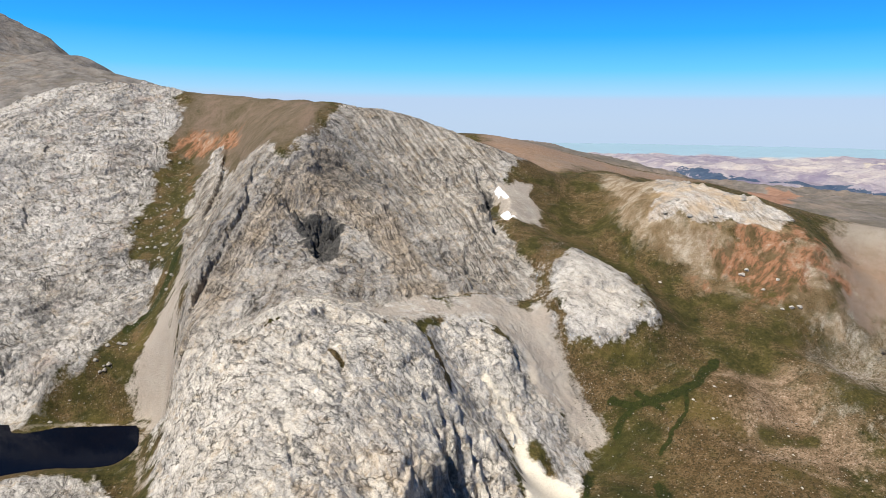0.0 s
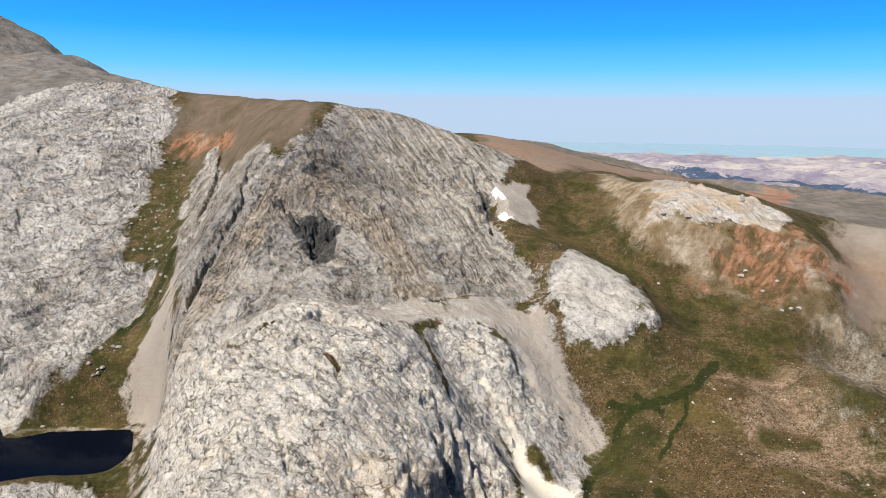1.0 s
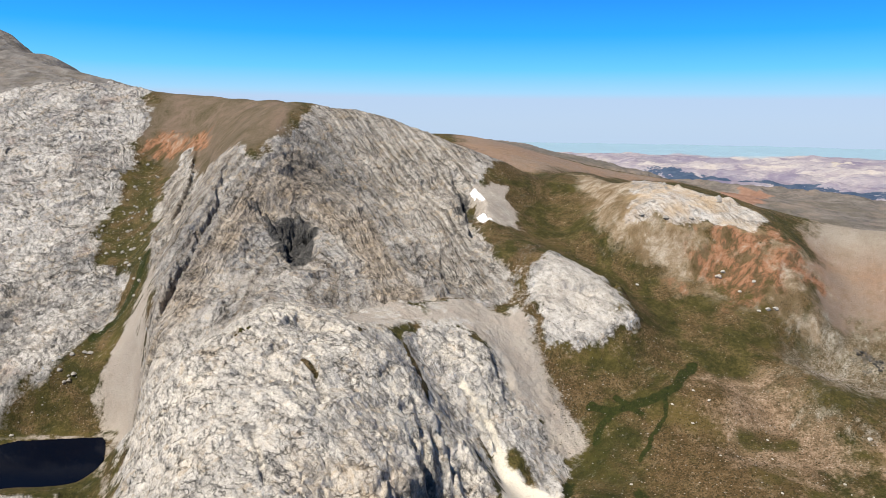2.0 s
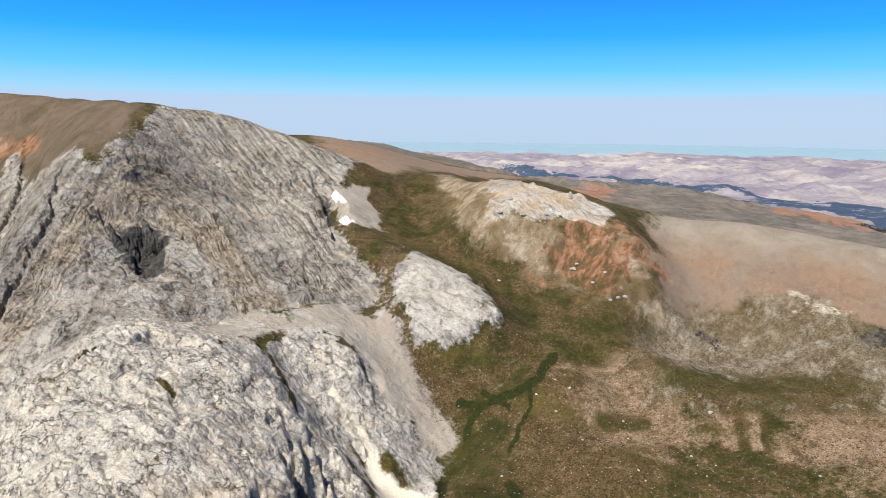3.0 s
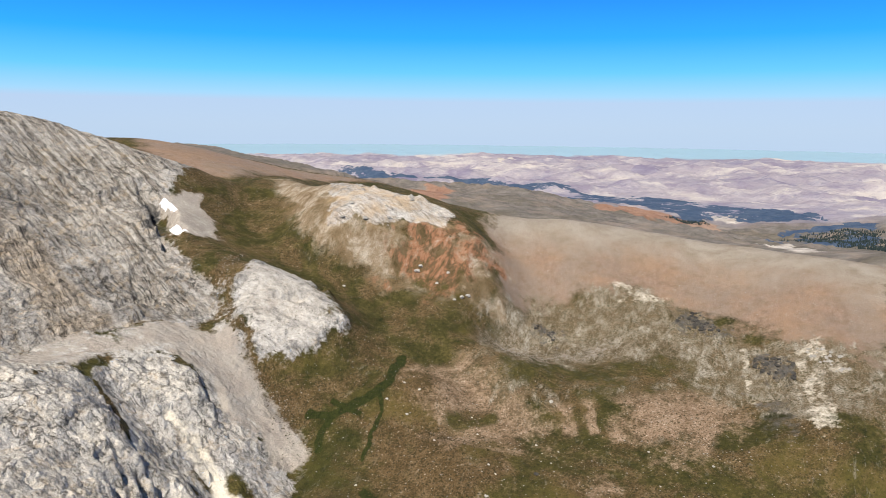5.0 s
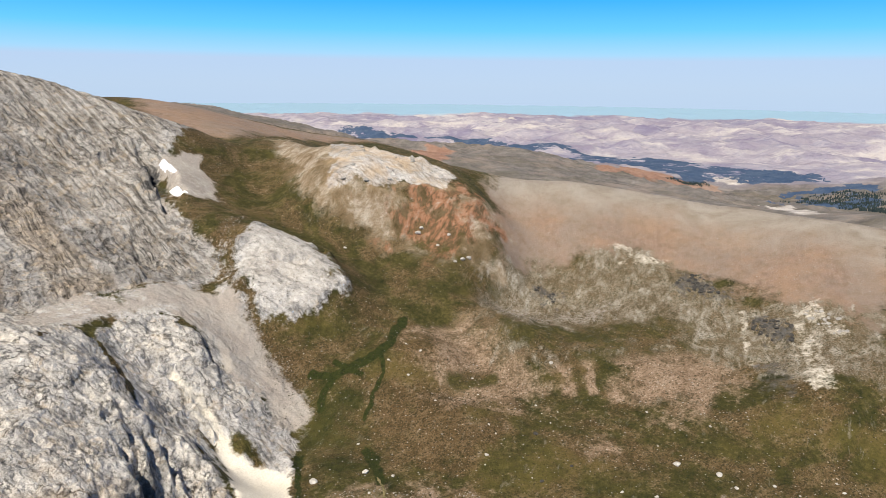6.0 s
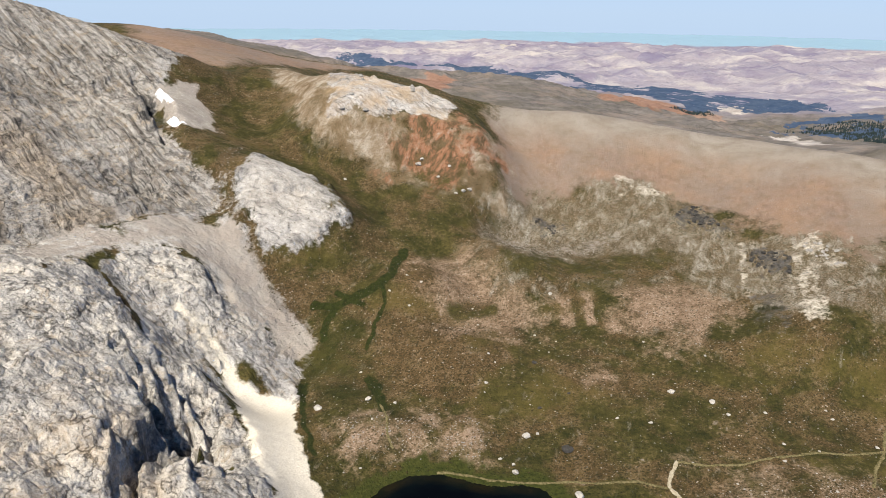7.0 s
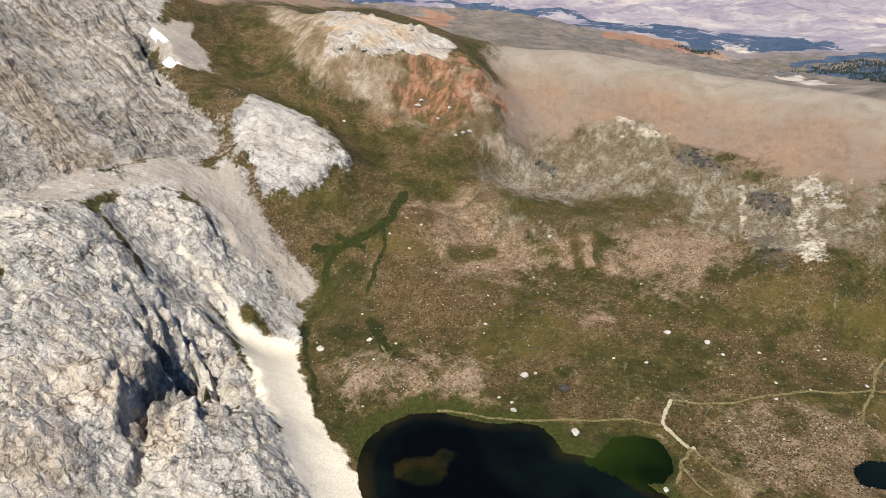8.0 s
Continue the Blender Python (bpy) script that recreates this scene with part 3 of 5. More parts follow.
def ground_and_cover(x, y, octaves=3):
    """Height of the ground and what covers it, at points of the plan."""
    z = base_height(x, y)
    rock = any_of(cover(ROCK_PEAK, x, y, 9, 11, 34, 0), cover(ROCK_CLIFF, x, y, 12, 15, 40, 2), *[cover(o, x, y, 6, 6, 20, k) for k, o in enumerate(
        (ROCK_DOME, LAKESIDE_ROCK, KNOB, grown(REGIONS["slab"], 4.0), REGIONS["crag_rock"], REGIONS["apron"], REGIONS["saddle_scree"]))])
    calm = any_of(0.7 * cover("slab", x, y, 5, 4, 20, 5), 0.4 * cover("crag_rock", x, y, 8, 4, 20, 5), 0.75 * cover("saddle_scree", x, y, 8, 4, 20, 5) * (1 - cover(KNOB, x, y, 5, 3, 14, 4)), 0.85 * cover("white_fan", x, y, 5, 4, 9, 0))
    broken = rock * (1 - calm)
    beds = strata_of(x, y, z)
    peak = cover(ROCK_PEAK, x, y, 14, 4, 30, 3)
    on_cliff = cover(ROCK_CLIFF, x, y, 14, 4, 30, 5)
    beds = beds * (1 - on_cliff) + on_cliff * (1.7 * z + 34 * fbm(x, y, 95, 4, 72))
    dome = cover(ROCK_DOME, x, y, 12, 4, 30, 4)
    cliff = cover(ROCK_CLIFF, x, y, 14, 4, 30, 5)
    # broken rock: blocks, ribs and ledges
    every = (x, y, z, beds, peak, dome, cliff, broken)
    stony = broken > 0
    x, y, beds, peak, dome, cliff, broken = (v[stony] for v in (x, y, beds, peak, dome, cliff, broken))
    y = y + 0.85 * z[stony]                    # measured along the slope, so that steep faces are not drawn out
    wx, wy = x + 7 * fbm(x, y, 26, 4, 12, 0.6), y + 7 * fbm(x, y, 26, 4, 13, 0.6)
    rough = 4.2 * fbm(x, y, 60, 3, 11) + 1.1 * (ridged(wx, wy, 24, 3, 21) - 0.4)
    grain = 0.55 * fbm(x, y, 5, octaves, 31, 0.7)
    # beds stand out as ledges, in places
    bent = beds + 5 * fbm(x, y, 34, 4, 53, 0.6)
    shown = smooth(fbm(x, y, 55, 5, 55, 0.65), -0.12, 0.32)
    rugged = smooth(fbm(x, y, 30, 5, 56, 0.65), -0.25, 0.3)
    ledge = (0.15 + shown) * (2.6 * ledges(bent / 15.0, 51) + (0.35 + rugged) * ledges(bent / 7.0 + 0.3, 52))
    # plane faces between joints, large to small
    turned_x, turned_y = 0.8 * wx + 0.6 * wy, 0.62 * (0.8 * wy - 0.6 * wx)
    big, gap_big = facets(turned_x, turned_y, 26.0, 61, 0.40, 0.08)
    mid, gap_mid = facets(turned_x + 0.12 * big, turned_y, 9.5, 62, 0.6, 0.13)
    small, gap_small = facets(wx, 0.7 * wy, 3.9, 63, 0.8, 0.16)
    joints = 2.6 * (1 - smooth(gap_big, 0.0, 0.07)) * smooth(fbm(x, y, 40, 2, 64), -0.15, 0.2) + 1.0 * (1 - smooth(gap_mid, 0.0, 0.11)) * smooth(fbm(x, y, 22, 2, 65), -0.1, 0.2)
    crest = 0.2 + 0.8 * smooth(away_from([q[:2] for q in LANDFORMS["summit_crest"]], x, every[1][stony])[0], 5, 55)
    ledge, big, mid, rough = ledge * crest, big * crest, mid * crest, rough * crest
    relief = broken * (rough * (0.6 + 0.2 * cliff - 0.2 * dome) + grain * (0.4 + 0.6 * rugged) + ledge * (0.85 * peak + 1.25 * cliff + 0.4 * dome)
                       + 0.5 * big + (0.16 + 0.3 * rugged) * mid + (0.1 + 0.4 * rugged * rugged) * small - joints * (0.45 + 0.35 * dome) - 2.2 * peak)
    x, y, z, beds, peak, dome, cliff, broken = every
    z = z.copy()
    z[stony] += relief
    for line, wide, deep in CREVICES:
        p = np.array(line, float)
        box = (np.abs(x - p[:, 0].mean()) < np.ptp(p[:, 0]) / 2 + 20) & (np.abs(y - p[:, 1].mean()) < np.ptp(p[:, 1]) / 2 + 20)
        if box.any():
            bx, by = x[box], y[box]
            d, along = away_from(line, bx + 3 * fbm(bx, by, 9, 3, 81), by + 3 * fbm(bx, by, 9, 3, 82))
            z[box] -= deep * np.sin(np.pi * np.clip(0.12 + 0.76 * along, 0, 1)) * (1 - smooth(d, wide * 0.5, wide * 1.9))
    for line, drop, reach in SCARPS:
        p = np.array(line, float)
        box = (np.abs(x - p[:, 0].mean()) < np.ptp(p[:, 0]) / 2 + 3 * reach) & (np.abs(y - p[:, 1].mean()) < np.ptp(p[:, 1]) / 2 + 3 * reach)
        if box.any():
            bx, by = x[box], y[box]
            jx, jy = bx + 5 * fbm(bx, by, 12, 3, 83), by + 5 * fbm(bx, by, 12, 3, 84)
            d, along = away_from(line, jx, jy)
            best, side = np.full(bx.shape, 1e18), np.zeros(bx.shape)
            for (ax, ay), (cx, cy) in zip(p[:-1], p[1:]):
                m = (jx - (ax + cx) / 2) ** 2 + (jy - (ay + cy) / 2) ** 2
                cross = ((cx - ax) * (jy - ay) - (cy - ay) * (jx - ax)) / math.hypot(cx - ax, cy - ay)
                side, best = np.where(m < best, cross, side), np.minimum(best, m)
            ends = np.sin(np.pi * np.clip(0.08 + 0.84 * along, 0, 1)) ** 0.5 * (1 - smooth(d, reach, 2.2 * reach))
            z[box] -= drop * ends * smooth(side, -0.5, 2.5)
    for ((hx, hy),), reach, deep in HOLLOWS:
        box = (np.abs(x - hx) < 3 * reach) & (np.abs(y - hy) < 3 * reach)
        if box.any():
            bx, by = x[box], y[box]
            d = np.hypot(bx - hx, (by - hy) * 1.1) + 0.8 * reach * fbm(bx, by, 9, 5, 91, 0.7)
            w = 1 - smooth(d, 0.35 * reach, 1.2 * reach)
            z[box] -= w * (deep + 1.1 * deep * fbm(bx, by, 6.5, 4, 92, 0.7))
    # soil, turf and stones
    crag = cover("crag_red", x, y, 10, 6, 20, 6)
    bluff = cover("bluff", x, y, 14, 10, 24, 7)
    z = z + (1 - rock) * (0.9 * fbm(x, y, 40, 3, 101) + 0.28 * fbm(x, y, 6, 3, 111) + (2.0 * crag + 1.3 * bluff) * (ridged(0.55 * x - 0.83 * y, 0.3 * (0.83 * x + 0.55 * y), 24, 4, 121) - 0.6))
    outcrop = any_of(*[cover("dark_outcrop_" + k, x, y, 3, 4, 9, 12 + i) for i, k in enumerate("abc")])
    z = z + outcrop * (1.2 + 1.6 * (ridged(x, y, 8, 3, 131) - 0.4))
    mound = any_of(*[cover("mound_" + k, x, y, 8, 3, 14, 20 + i) for i, k in enumerate("abc")])
    z = z + 2.2 * mound
    for outline, level, deep in ((LAKE, 0.0, 0.3), (BAY, 0.0, 0.2), (TARN, -35.0, 0.4), (POND, 0.5, 0.2)):
        p = np.array(outline, float)
        box = (x > p[:, 0].min() - 45) & (x < p[:, 0].max() + 45) & (y > p[:, 1].min() - 45) & (y < p[:, 1].max() + 45)
        if not box.any():
            continue
        bx, by, bz = x[box], y[box], z[box]
        d = inside_by(outline, bx, by) + 1.2 * fbm(bx, by, 9, 3, 141)
        if outline is POND:
            shore = level + 0.1 - 0.06 * d
            keep = smooth(-d, 0, 14)
        else:
            shore = level + 0.15 - 0.22 * d
            keep = smooth(-d, 0, 40)
        out = bz * keep + np.minimum(bz, shore) * (1 - keep)
        if outline is not BAY:
            out = np.where((d < 0), np.maximum(out, level + 0.12 - 0.05 * d), out)
        z[box] = np.where(d > 0, level - np.minimum(5.0, deep * d + 0.05), out)
    masks = dict(rock=rock, strata=beds, outcrop=outcrop, calm=calm)
    return z, masks


def cover_masks(x, y, masks):
    c = lambda *names, **k: any_of(*[cover(n, x, y, seed=i, **k) for i, n in enumerate(names)])
    masks["soil"] = any_of(c("ridge_soil", soft=16, wander=14, grain=40), c("north_soil", soft=25, wander=12, grain=40))
    masks["crest"] = c("crest_grey", soft=30, wander=14, grain=50)
    masks["red"] = any_of(0.85 * c("crag_red", soft=20, wander=26, grain=26), 1.1 * c("plateau_red", soft=12, wander=10), 0.55 * c("left_red", soft=12, wander=9))
    masks["cragland"] = any_of(c("crag_tan", soft=14, wander=14, grain=24), 0.8 * c("crag_fan", soft=12, wander=12))
    masks["plateau"] = c("plateau_soil", soft=16, wander=10, grain=30)
    masks["bluff"] = c("bluff", soft=14, wander=12, grain=22)
    bare = np.clip(0.80 + 0.9 * fbm(x, y, 20, 4, 191, 0.6), 0, 1)
    masks["scree"] = any_of(bare * c("saddle_scree", soft=9, wander=9, grain=14), c("gully_stones", soft=8, wander=7, grain=14), near_line(SCREE_RUN, x, y, 13.0), 1.0 * c("bowl_scree", soft=5, wander=5), 0.33 * c("apron", soft=8, wander=6), 0.7 * c("left_shore", soft=5, wander=4), 0.6 * c("scree_edge", soft=10, wander=8), 0.42 * c("bluff_scree", soft=16, wander=14, grain=14)) * (1 - 0.9 * cover(KNOB, x, y, 5, 4, 14, 4))
    masks["white"] = any_of(c("white_fan", soft=3.0, wander=3, grain=12), 0.5 * c("gully_head", soft=4, wander=4, grain=12), 0.3 * c("bowl_scree", soft=6, wander=4), 0.7 * near_line(GULLY_RUN, x, y, 3.0), 0.48 * c("streak_scree", soft=8, wander=10), 0.44 * c("pale_outcrop", "upper_outcrop", soft=8, wander=12), *[0.36 * near_line(line, x, y, 3.4) for line in EARTH_RUNS])
    masks["grass"] = any_of(c("gully_grass", soft=7, wander=7), c("fan_grass", soft=3, wander=3), c("valley_grass", soft=14, wander=12, grain=24), 0.75 * c("peak_tuft", soft=5, wander=4), *[near_line(line, x, y, w) for line, w in TURF_CLEFTS], *[0.8 * near_line(line, x, y, w) for line, w in MORAINE_GAPS], 0.85 * c("bluff_foot_turf", soft=20, wander=14), 0.75 * c("crag_olive", soft=6, wander=6), 0.62 * c("crag_foot_turf", soft=18, wander=22, grain=14))
    masks["heath"] = any_of(c("slab_heath", soft=12, wander=10), 0.95 * c("brown_floor", soft=24, wander=16), 0.45 * c("orange_floor", soft=18, wander=12), 0.6 * c("stony_meadow", soft=20, wander=16))
    masks["pale"] = any_of(0.72 * c("moraine_a", soft=18, wander=16), c("moraine_b", soft=18, wander=14), c("moraine_c", "moraine_d", soft=6, wander=6), 0.75 * c("mound_a", "mound_b", "mound_c", soft=11, wander=9, grain=10), 0.9 * c("mound_d", soft=8, wander=6), 0.5 * c("stony_meadow", soft=16, wander=26, grain=34))
    masks["bog"] = any_of(*[near_line(line, x, y, w) for line, w in CHANNELS], 0.45 * c("wet_floor", soft=14, wander=12), 1.0 * c("algae", soft=6, wander=5), cover(POOL, x, y, 1.5, 1.5, 6, 1), cover(DARK_POOL, x, y, 1.5, 1.5, 6, 1))
    masks["lush"] = cover(LAKE, x, y, 6, 5, 14, 141, 9) * (1 - cover("white_fan", x, y, 3, 2, 12, 0, 3))
    # dark rock and soil, plus painted shade: cave, peak cliff, crevices, peak top
    masks["dark"] = any_of(0.56 * c("dark_outcrop_a", "dark_outcrop_b", "dark_outcrop_c", soft=9, wander=14, grain=9), 0.48 * c("bluff_dark", soft=10, wander=12, grain=10), 0.92 * c("cave_shade", "cliff_shade", soft=7, wander=7), 0.5 * c("crevice_shade", soft=8, wander=8), 0.42 * c("cliff_grey", soft=30, wander=34, grain=30), 0.45 * c("peak_dark", soft=22, wander=18, grain=34))
    masks["tan"] = any_of(c("dome_tan", soft=18, wander=16, grain=30), 0.9 * c("crag_rock", soft=9, wander=8))
    masks["banded"] = cover(ROCK_PEAK, x, y, 16, 8, 30, 3)
    masks["dome"] = any_of(cover(ROCK_DOME, x, y, 12, 6, 30, 4), 0.3 * cover("slab", x, y, 6, 4, 30, 4), cover(KNOB, x, y, 6, 4, 30, 4))
    return masks


# ------------------------------------------------------------------ materials
class Graph:
    """A node tree with short ways to add to it."""

    def __init__(self, name):
        self.mat = bpy.data.materials.new(name)
        self.mat.use_nodes = True
        self.tree = self.mat.node_tree
        self.surface = self.tree.nodes["Principled BSDF"]
        self.coords = self.tree.nodes.new("ShaderNodeTexCoord").outputs["Object"]

    def put(self, socket, value):
        if isinstance(value, bpy.types.NodeSocket):
            self.tree.links.new(value, socket)
        elif isinstance(value, tuple) and len(value) == 3 and socket.type == "RGBA":
            socket.default_value = (*value, 1)
        else:
            socket.default_value = value

    def node(self, kind, **inputs):
        n = self.tree.nodes.new(kind)
        for k, v in inputs.items():
            self.put(n.inputs[k], v)
        return n

    def stretch(self, scale, turn=(0, 0, 0)):
        n = self.node("ShaderNodeMapping", Vector=self.coords, Scale=scale)
        n.vector_type = "TEXTURE"
        n.inputs["Rotation"].default_value = turn
        return n.outputs[0]

    def noise(self, size, detail=4.0, rough=0.55, vector=None, twist=0.0):
        n = self.node("ShaderNodeTexNoise", Vector=vector or self.coords, Scale=1.0 / size, Detail=detail, Roughness=rough, Distortion=twist)
        return n.outputs["Fac"]

    def attribute(self, name):
        n = self.tree.nodes.new("ShaderNodeAttribute")
        n.attribute_name = name
        return n.outputs["Fac"]

    def ramp(self, fac, *stops):
        n = self.node("ShaderNodeValToRGB", Fac=fac)
        while len(n.color_ramp.elements) < len(stops):
            n.color_ramp.elements.new(0.5)
        for el, (p, c) in zip(n.color_ramp.elements, stops):
            el.position, el.color = p, (*((c, c, c) if isinstance(c, float) else c), 1)
        return n.outputs[0]

    def mix(self, fac, a, b, how="MIX"):
        n = self.tree.nodes.new("ShaderNodeMix")
        n.data_type, n.blend_type = "RGBA", how
        self.put(n.inputs[0], fac), self.put(n.inputs[6], a), self.put(n.inputs[7], b)
        return n.outputs[2]

    def math(self, how, a, b=0.0, c=0.0):
        n = self.tree.nodes.new("ShaderNodeMath")
        n.operation = how
        for s, v in zip(n.inputs, (a, b, c)):
            self.put(s, v)
        return n.outputs[0]

    def edged(self, mask, grain, low=0.3, high=0.7, much=0.6):
        """A mask whose edge is broken up by a noise."""
        d = self.math("MULTIPLY_ADD", grain, much, self.math("ADD", mask, -0.5 * much))
        n = self.node("ShaderNodeMapRange", Value=d)
        n.inputs[1].default_value, n.inputs[2].default_value = low, high
        return n.outputs[0]

    def bump(self, height, strength, distance, normal=None):
        n = self.node("ShaderNodeBump", Height=height, Strength=strength, Distance=distance)
        if normal:
            self.put(n.inputs["Normal"], normal)
        return n.outputs[0]

    def done(self, colour, rough=0.9, normal=None, specular=0.25, **more):
        self.put(self.surface.inputs["Base Color"], colour)
        self.put(self.surface.inputs["Roughness"], rough)
        self.put(self.surface.inputs["Specular IOR Level"], specular)
        if normal:
            self.put(self.surface.inputs["Normal"], normal)
        for k, v in more.items():
            self.put(self.surface.inputs[k], v)
        return self.mat


def terrain_material():
    g = Graph("mountain_ground")
    wide, middle, fine, grit = g.noise(60, 5), g.noise(11, 6, 0.62), g.noise(2.4, 5, 0.66), g.noise(0.75, 4, 0.68)
    patch = g.noise(30, 8, 0.68, twist=0.5)
    mixed = g.ramp(g.math("ADD", g.math("MULTIPLY", middle, 0.5), g.math("MULTIPLY", fine, 0.5)), (0.3, 0.0), (0.7, 1.0))
    speck = g.ramp(grit, (0.34, 0.0), (0.66, 1.0))
    # single stones and tussocks, and the joints between blocks
    def dots(size, wide, share):
        n = g.node("ShaderNodeTexVoronoi", Vector=g.coords, Scale=1.0 / size, Randomness=1.0)
        chance = g.node("ShaderNodeSeparateColor", Color=n.outputs["Color"]).outputs[0]
        near = g.node("ShaderNodeMapRange", Value=n.outputs["Distance"])
        near.inputs[1].default_value, near.inputs[2].default_value, near.inputs[3].default_value, near.inputs[4].default_value = 0.6 * wide, wide, 1.0, 0.0
        return g.math("MULTIPLY", near.outputs[0], g.math("LESS_THAN", chance, share))
    pebbles, cobbles, tussocks = dots(0.9, 0.42, 0.45), dots(1.9, 0.26, 0.16), dots(1.5, 0.5, 0.6)
    bent = g.node("ShaderNodeTexNoise", Vector=g.coords, Scale=0.22, Detail=5.0, Roughness=0.62).outputs["Color"]
    def fissure(size, wide, strength, along, turn, share):
        where = g.node("ShaderNodeMapping", Vector=g.mix(1.0, g.coords, g.mix(1.0, bent, (strength, strength, strength), "MULTIPLY"), "ADD"), Scale=along)
        where.vector_type = "TEXTURE"
        where.inputs["Rotation"].default_value = turn
        n = g.node("ShaderNodeTexVoronoi", Vector=where.outputs[0], Scale=1.0 / size)
        n.feature = "DISTANCE_TO_EDGE"
        return g.math("MULTIPLY", g.ramp(n.outputs["Distance"], (0.0, 1.0), (wide, 0.0)), share), n.outputs["Distance"]
    share_a, share_b = g.ramp(g.noise(19, 6, 0.7), (0.47, 0.0), (0.55, 1.0)), g.ramp(g.noise(7, 6, 0.72), (0.52, 0.0), (0.58, 1.0))
    (crack_a, face_a), (crack_b, face_b) = (fissure(6.5, 0.035, 9.0, (1.0, 2.6, 1.3), (0.1, 0.0, 0.6), share_a), fissure(2.4, 0.05, 4.5, (1.0, 2.4, 1.2), (0.0, 0.2, -0.5), share_b))
    fissures = g.math("MAXIMUM", crack_a, crack_b)
    # runs of loose earth down the eastern slopes
    run = g.stretch((3.6, 11.0, 11.0), (0, 0, radians(-56.5)))
    streak = g.ramp(g.noise(1.0, 7, 0.66, run, 0.3), (0.33, 0.0), (0.67, 1.0))
    # folded beds of the peak
    strata = g.attribute("strata")
    warped = g.math("ADD", strata, g.math("MULTIPLY", g.math("ADD", middle, -0.5), 5.0))
    pair = g.node("ShaderNodeCombineXYZ", X=warped, Y=g.math("MULTIPLY", wide, 3.0))
    beds = g.node("ShaderNodeTexNoise", Vector=pair.outputs[0], Scale=0.15, Detail=5.0, Roughness=0.6)
    beds.noise_dimensions = "2D"
    beds = g.ramp(beds.outputs["Fac"], (0.34, 0.0), (0.66, 1.0))
    # thin dark lines along the beds: cracks, and undercut shade put into the colour
    bend = g.math("ADD", strata, g.math("MULTIPLY", g.math("ADD", g.noise(24, 3), -0.5), 9.0))
    lines = g.node("ShaderNodeTexNoise", Vector=g.node("ShaderNodeCombineXYZ", X=bend, Y=g.math("MULTIPLY", g.noise(35, 2), 12.0)).outputs[0], Scale=0.105, Detail=3.0, Roughness=0.6)
    lines.noise_dimensions = "2D"
    lines = g.ramp(g.math("ABSOLUTE", g.math("ADD", lines.outputs["Fac"], -0.5)), (0.0, 1.0), (0.038, 0.0))
    rocky = g.math("SUBTRACT", 1.0, g.attribute("dome"))
    lines = g.math("MULTIPLY", g.math("MULTIPLY", lines, rocky), g.ramp(g.noise(42, 6, 0.7), (0.43, 0.0), (0.55, 1.0)))
    firm = g.math("MULTIPLY_ADD", g.attribute("calm"), -1.1, 1.0)
    lines, fissures = g.math("MULTIPLY", lines, firm), g.math("MULTIPLY", fissures, firm)
    busy = g.ramp(g.noise(26, 5, 0.62), (0.46, 0.10), (0.66, 0.85))
    crag_h = g.noise(16, 10, 0.64, twist=0.4)
    knobs = g.math("ABSOLUTE", g.math("ADD", g.noise(5.5, 8, 0.7, g.stretch((1.0, 1.9, 1.2), (0.3, 0.2, 0.6))), -0.5))
    # limestone
    grains = g.noise(1.3, 6, 0.72, g.stretch((1.0, 1.7, 1.0), (0.2, 0.1, 0.9)))
    lime = g.ramp(g.noise(24, 6, 0.66), (0.36, (0.37, 0.352, 0.325)), (0.5, (0.55, 0.515, 0.465)), (0.64, (0.47, 0.425, 0.365)))
    grey = g.math("MULTIPLY", g.ramp(patch, (0.47, 0.0), (0.62, 0.75)), g.ramp(mixed, (0.2, 0.4), (0.8, 1.0)))
    lime = g.mix(grey, lime, (0.33, 0.318, 0.302))
    lime = g.mix(g.math("MULTIPLY", g.ramp(g.noise(17, 6, 0.66), (0.56, 0.0), (0.68, 0.6)), g.ramp(fine, (0.4, 0.0), (0.6, 1.0))), lime, (0.37, 0.265, 0.155))
    weather = g.mix(1.0, g.mix(busy, (1.0, 1.0, 1.0), g.ramp(fine, (0.30, 0.55), (0.43, 1.0), (0.62, 1.05))), g.mix(busy, (1.0, 1.0, 1.0), g.ramp(grains, (0.32, 0.25), (0.42, 0.95), (0.6, 1.08))), "MULTIPLY")
    pores = g.noise(0.62, 3, 0.7)
    weather = g.mix(1.0, weather, g.ramp(pores, (0.33, 0.52), (0.45, 0.98), (0.62, 1.12)), "MULTIPLY")
    lichen = g.noise(5.0, 9, 0.74, g.stretch((1.0, 1.8, 1.1), (0.2, 0.1, 0.7)), 0.6)
    weather = g.mix(1.0, weather, g.ramp(lichen, (0.36, 0.42), (0.46, 0.88), (0.54, 1.02), (0.66, 1.20)), "MULTIPLY")
    weather = g.mix(1.0, weather, g.ramp(knobs, (0.0, 0.6), (0.012, 1.0)), "MULTIPLY")
    weather = g.mix(1.0, weather, g.ramp(fissures, (0.0, 1.0), (1.0, 0.34)), "MULTIPLY")
    weather = g.mix(1.0, weather, g.ramp(lines, (0.0, 1.0), (1.0, 0.35)), "MULTIPLY")
    fold = g.ramp(g.math("MULTIPLY_ADD", warped, 1.0 / 250, -0.35), (0.0, (0.42, 0.385, 0.335)), (0.12, (0.31, 0.297, 0.282)), (0.22, (0.24, 0.233, 0.226)), (0.28, (0.37, 0.295, 0.215)), (0.38, (0.37, 0.305, 0.235)), (0.45, (0.215, 0.207, 0.20)), (0.58, (0.24, 0.227, 0.212)), (0.68, (0.34, 0.31, 0.27)), (1.0, (0.43, 0.395, 0.345)))
    peak = g.mix(0.86, lime, fold)
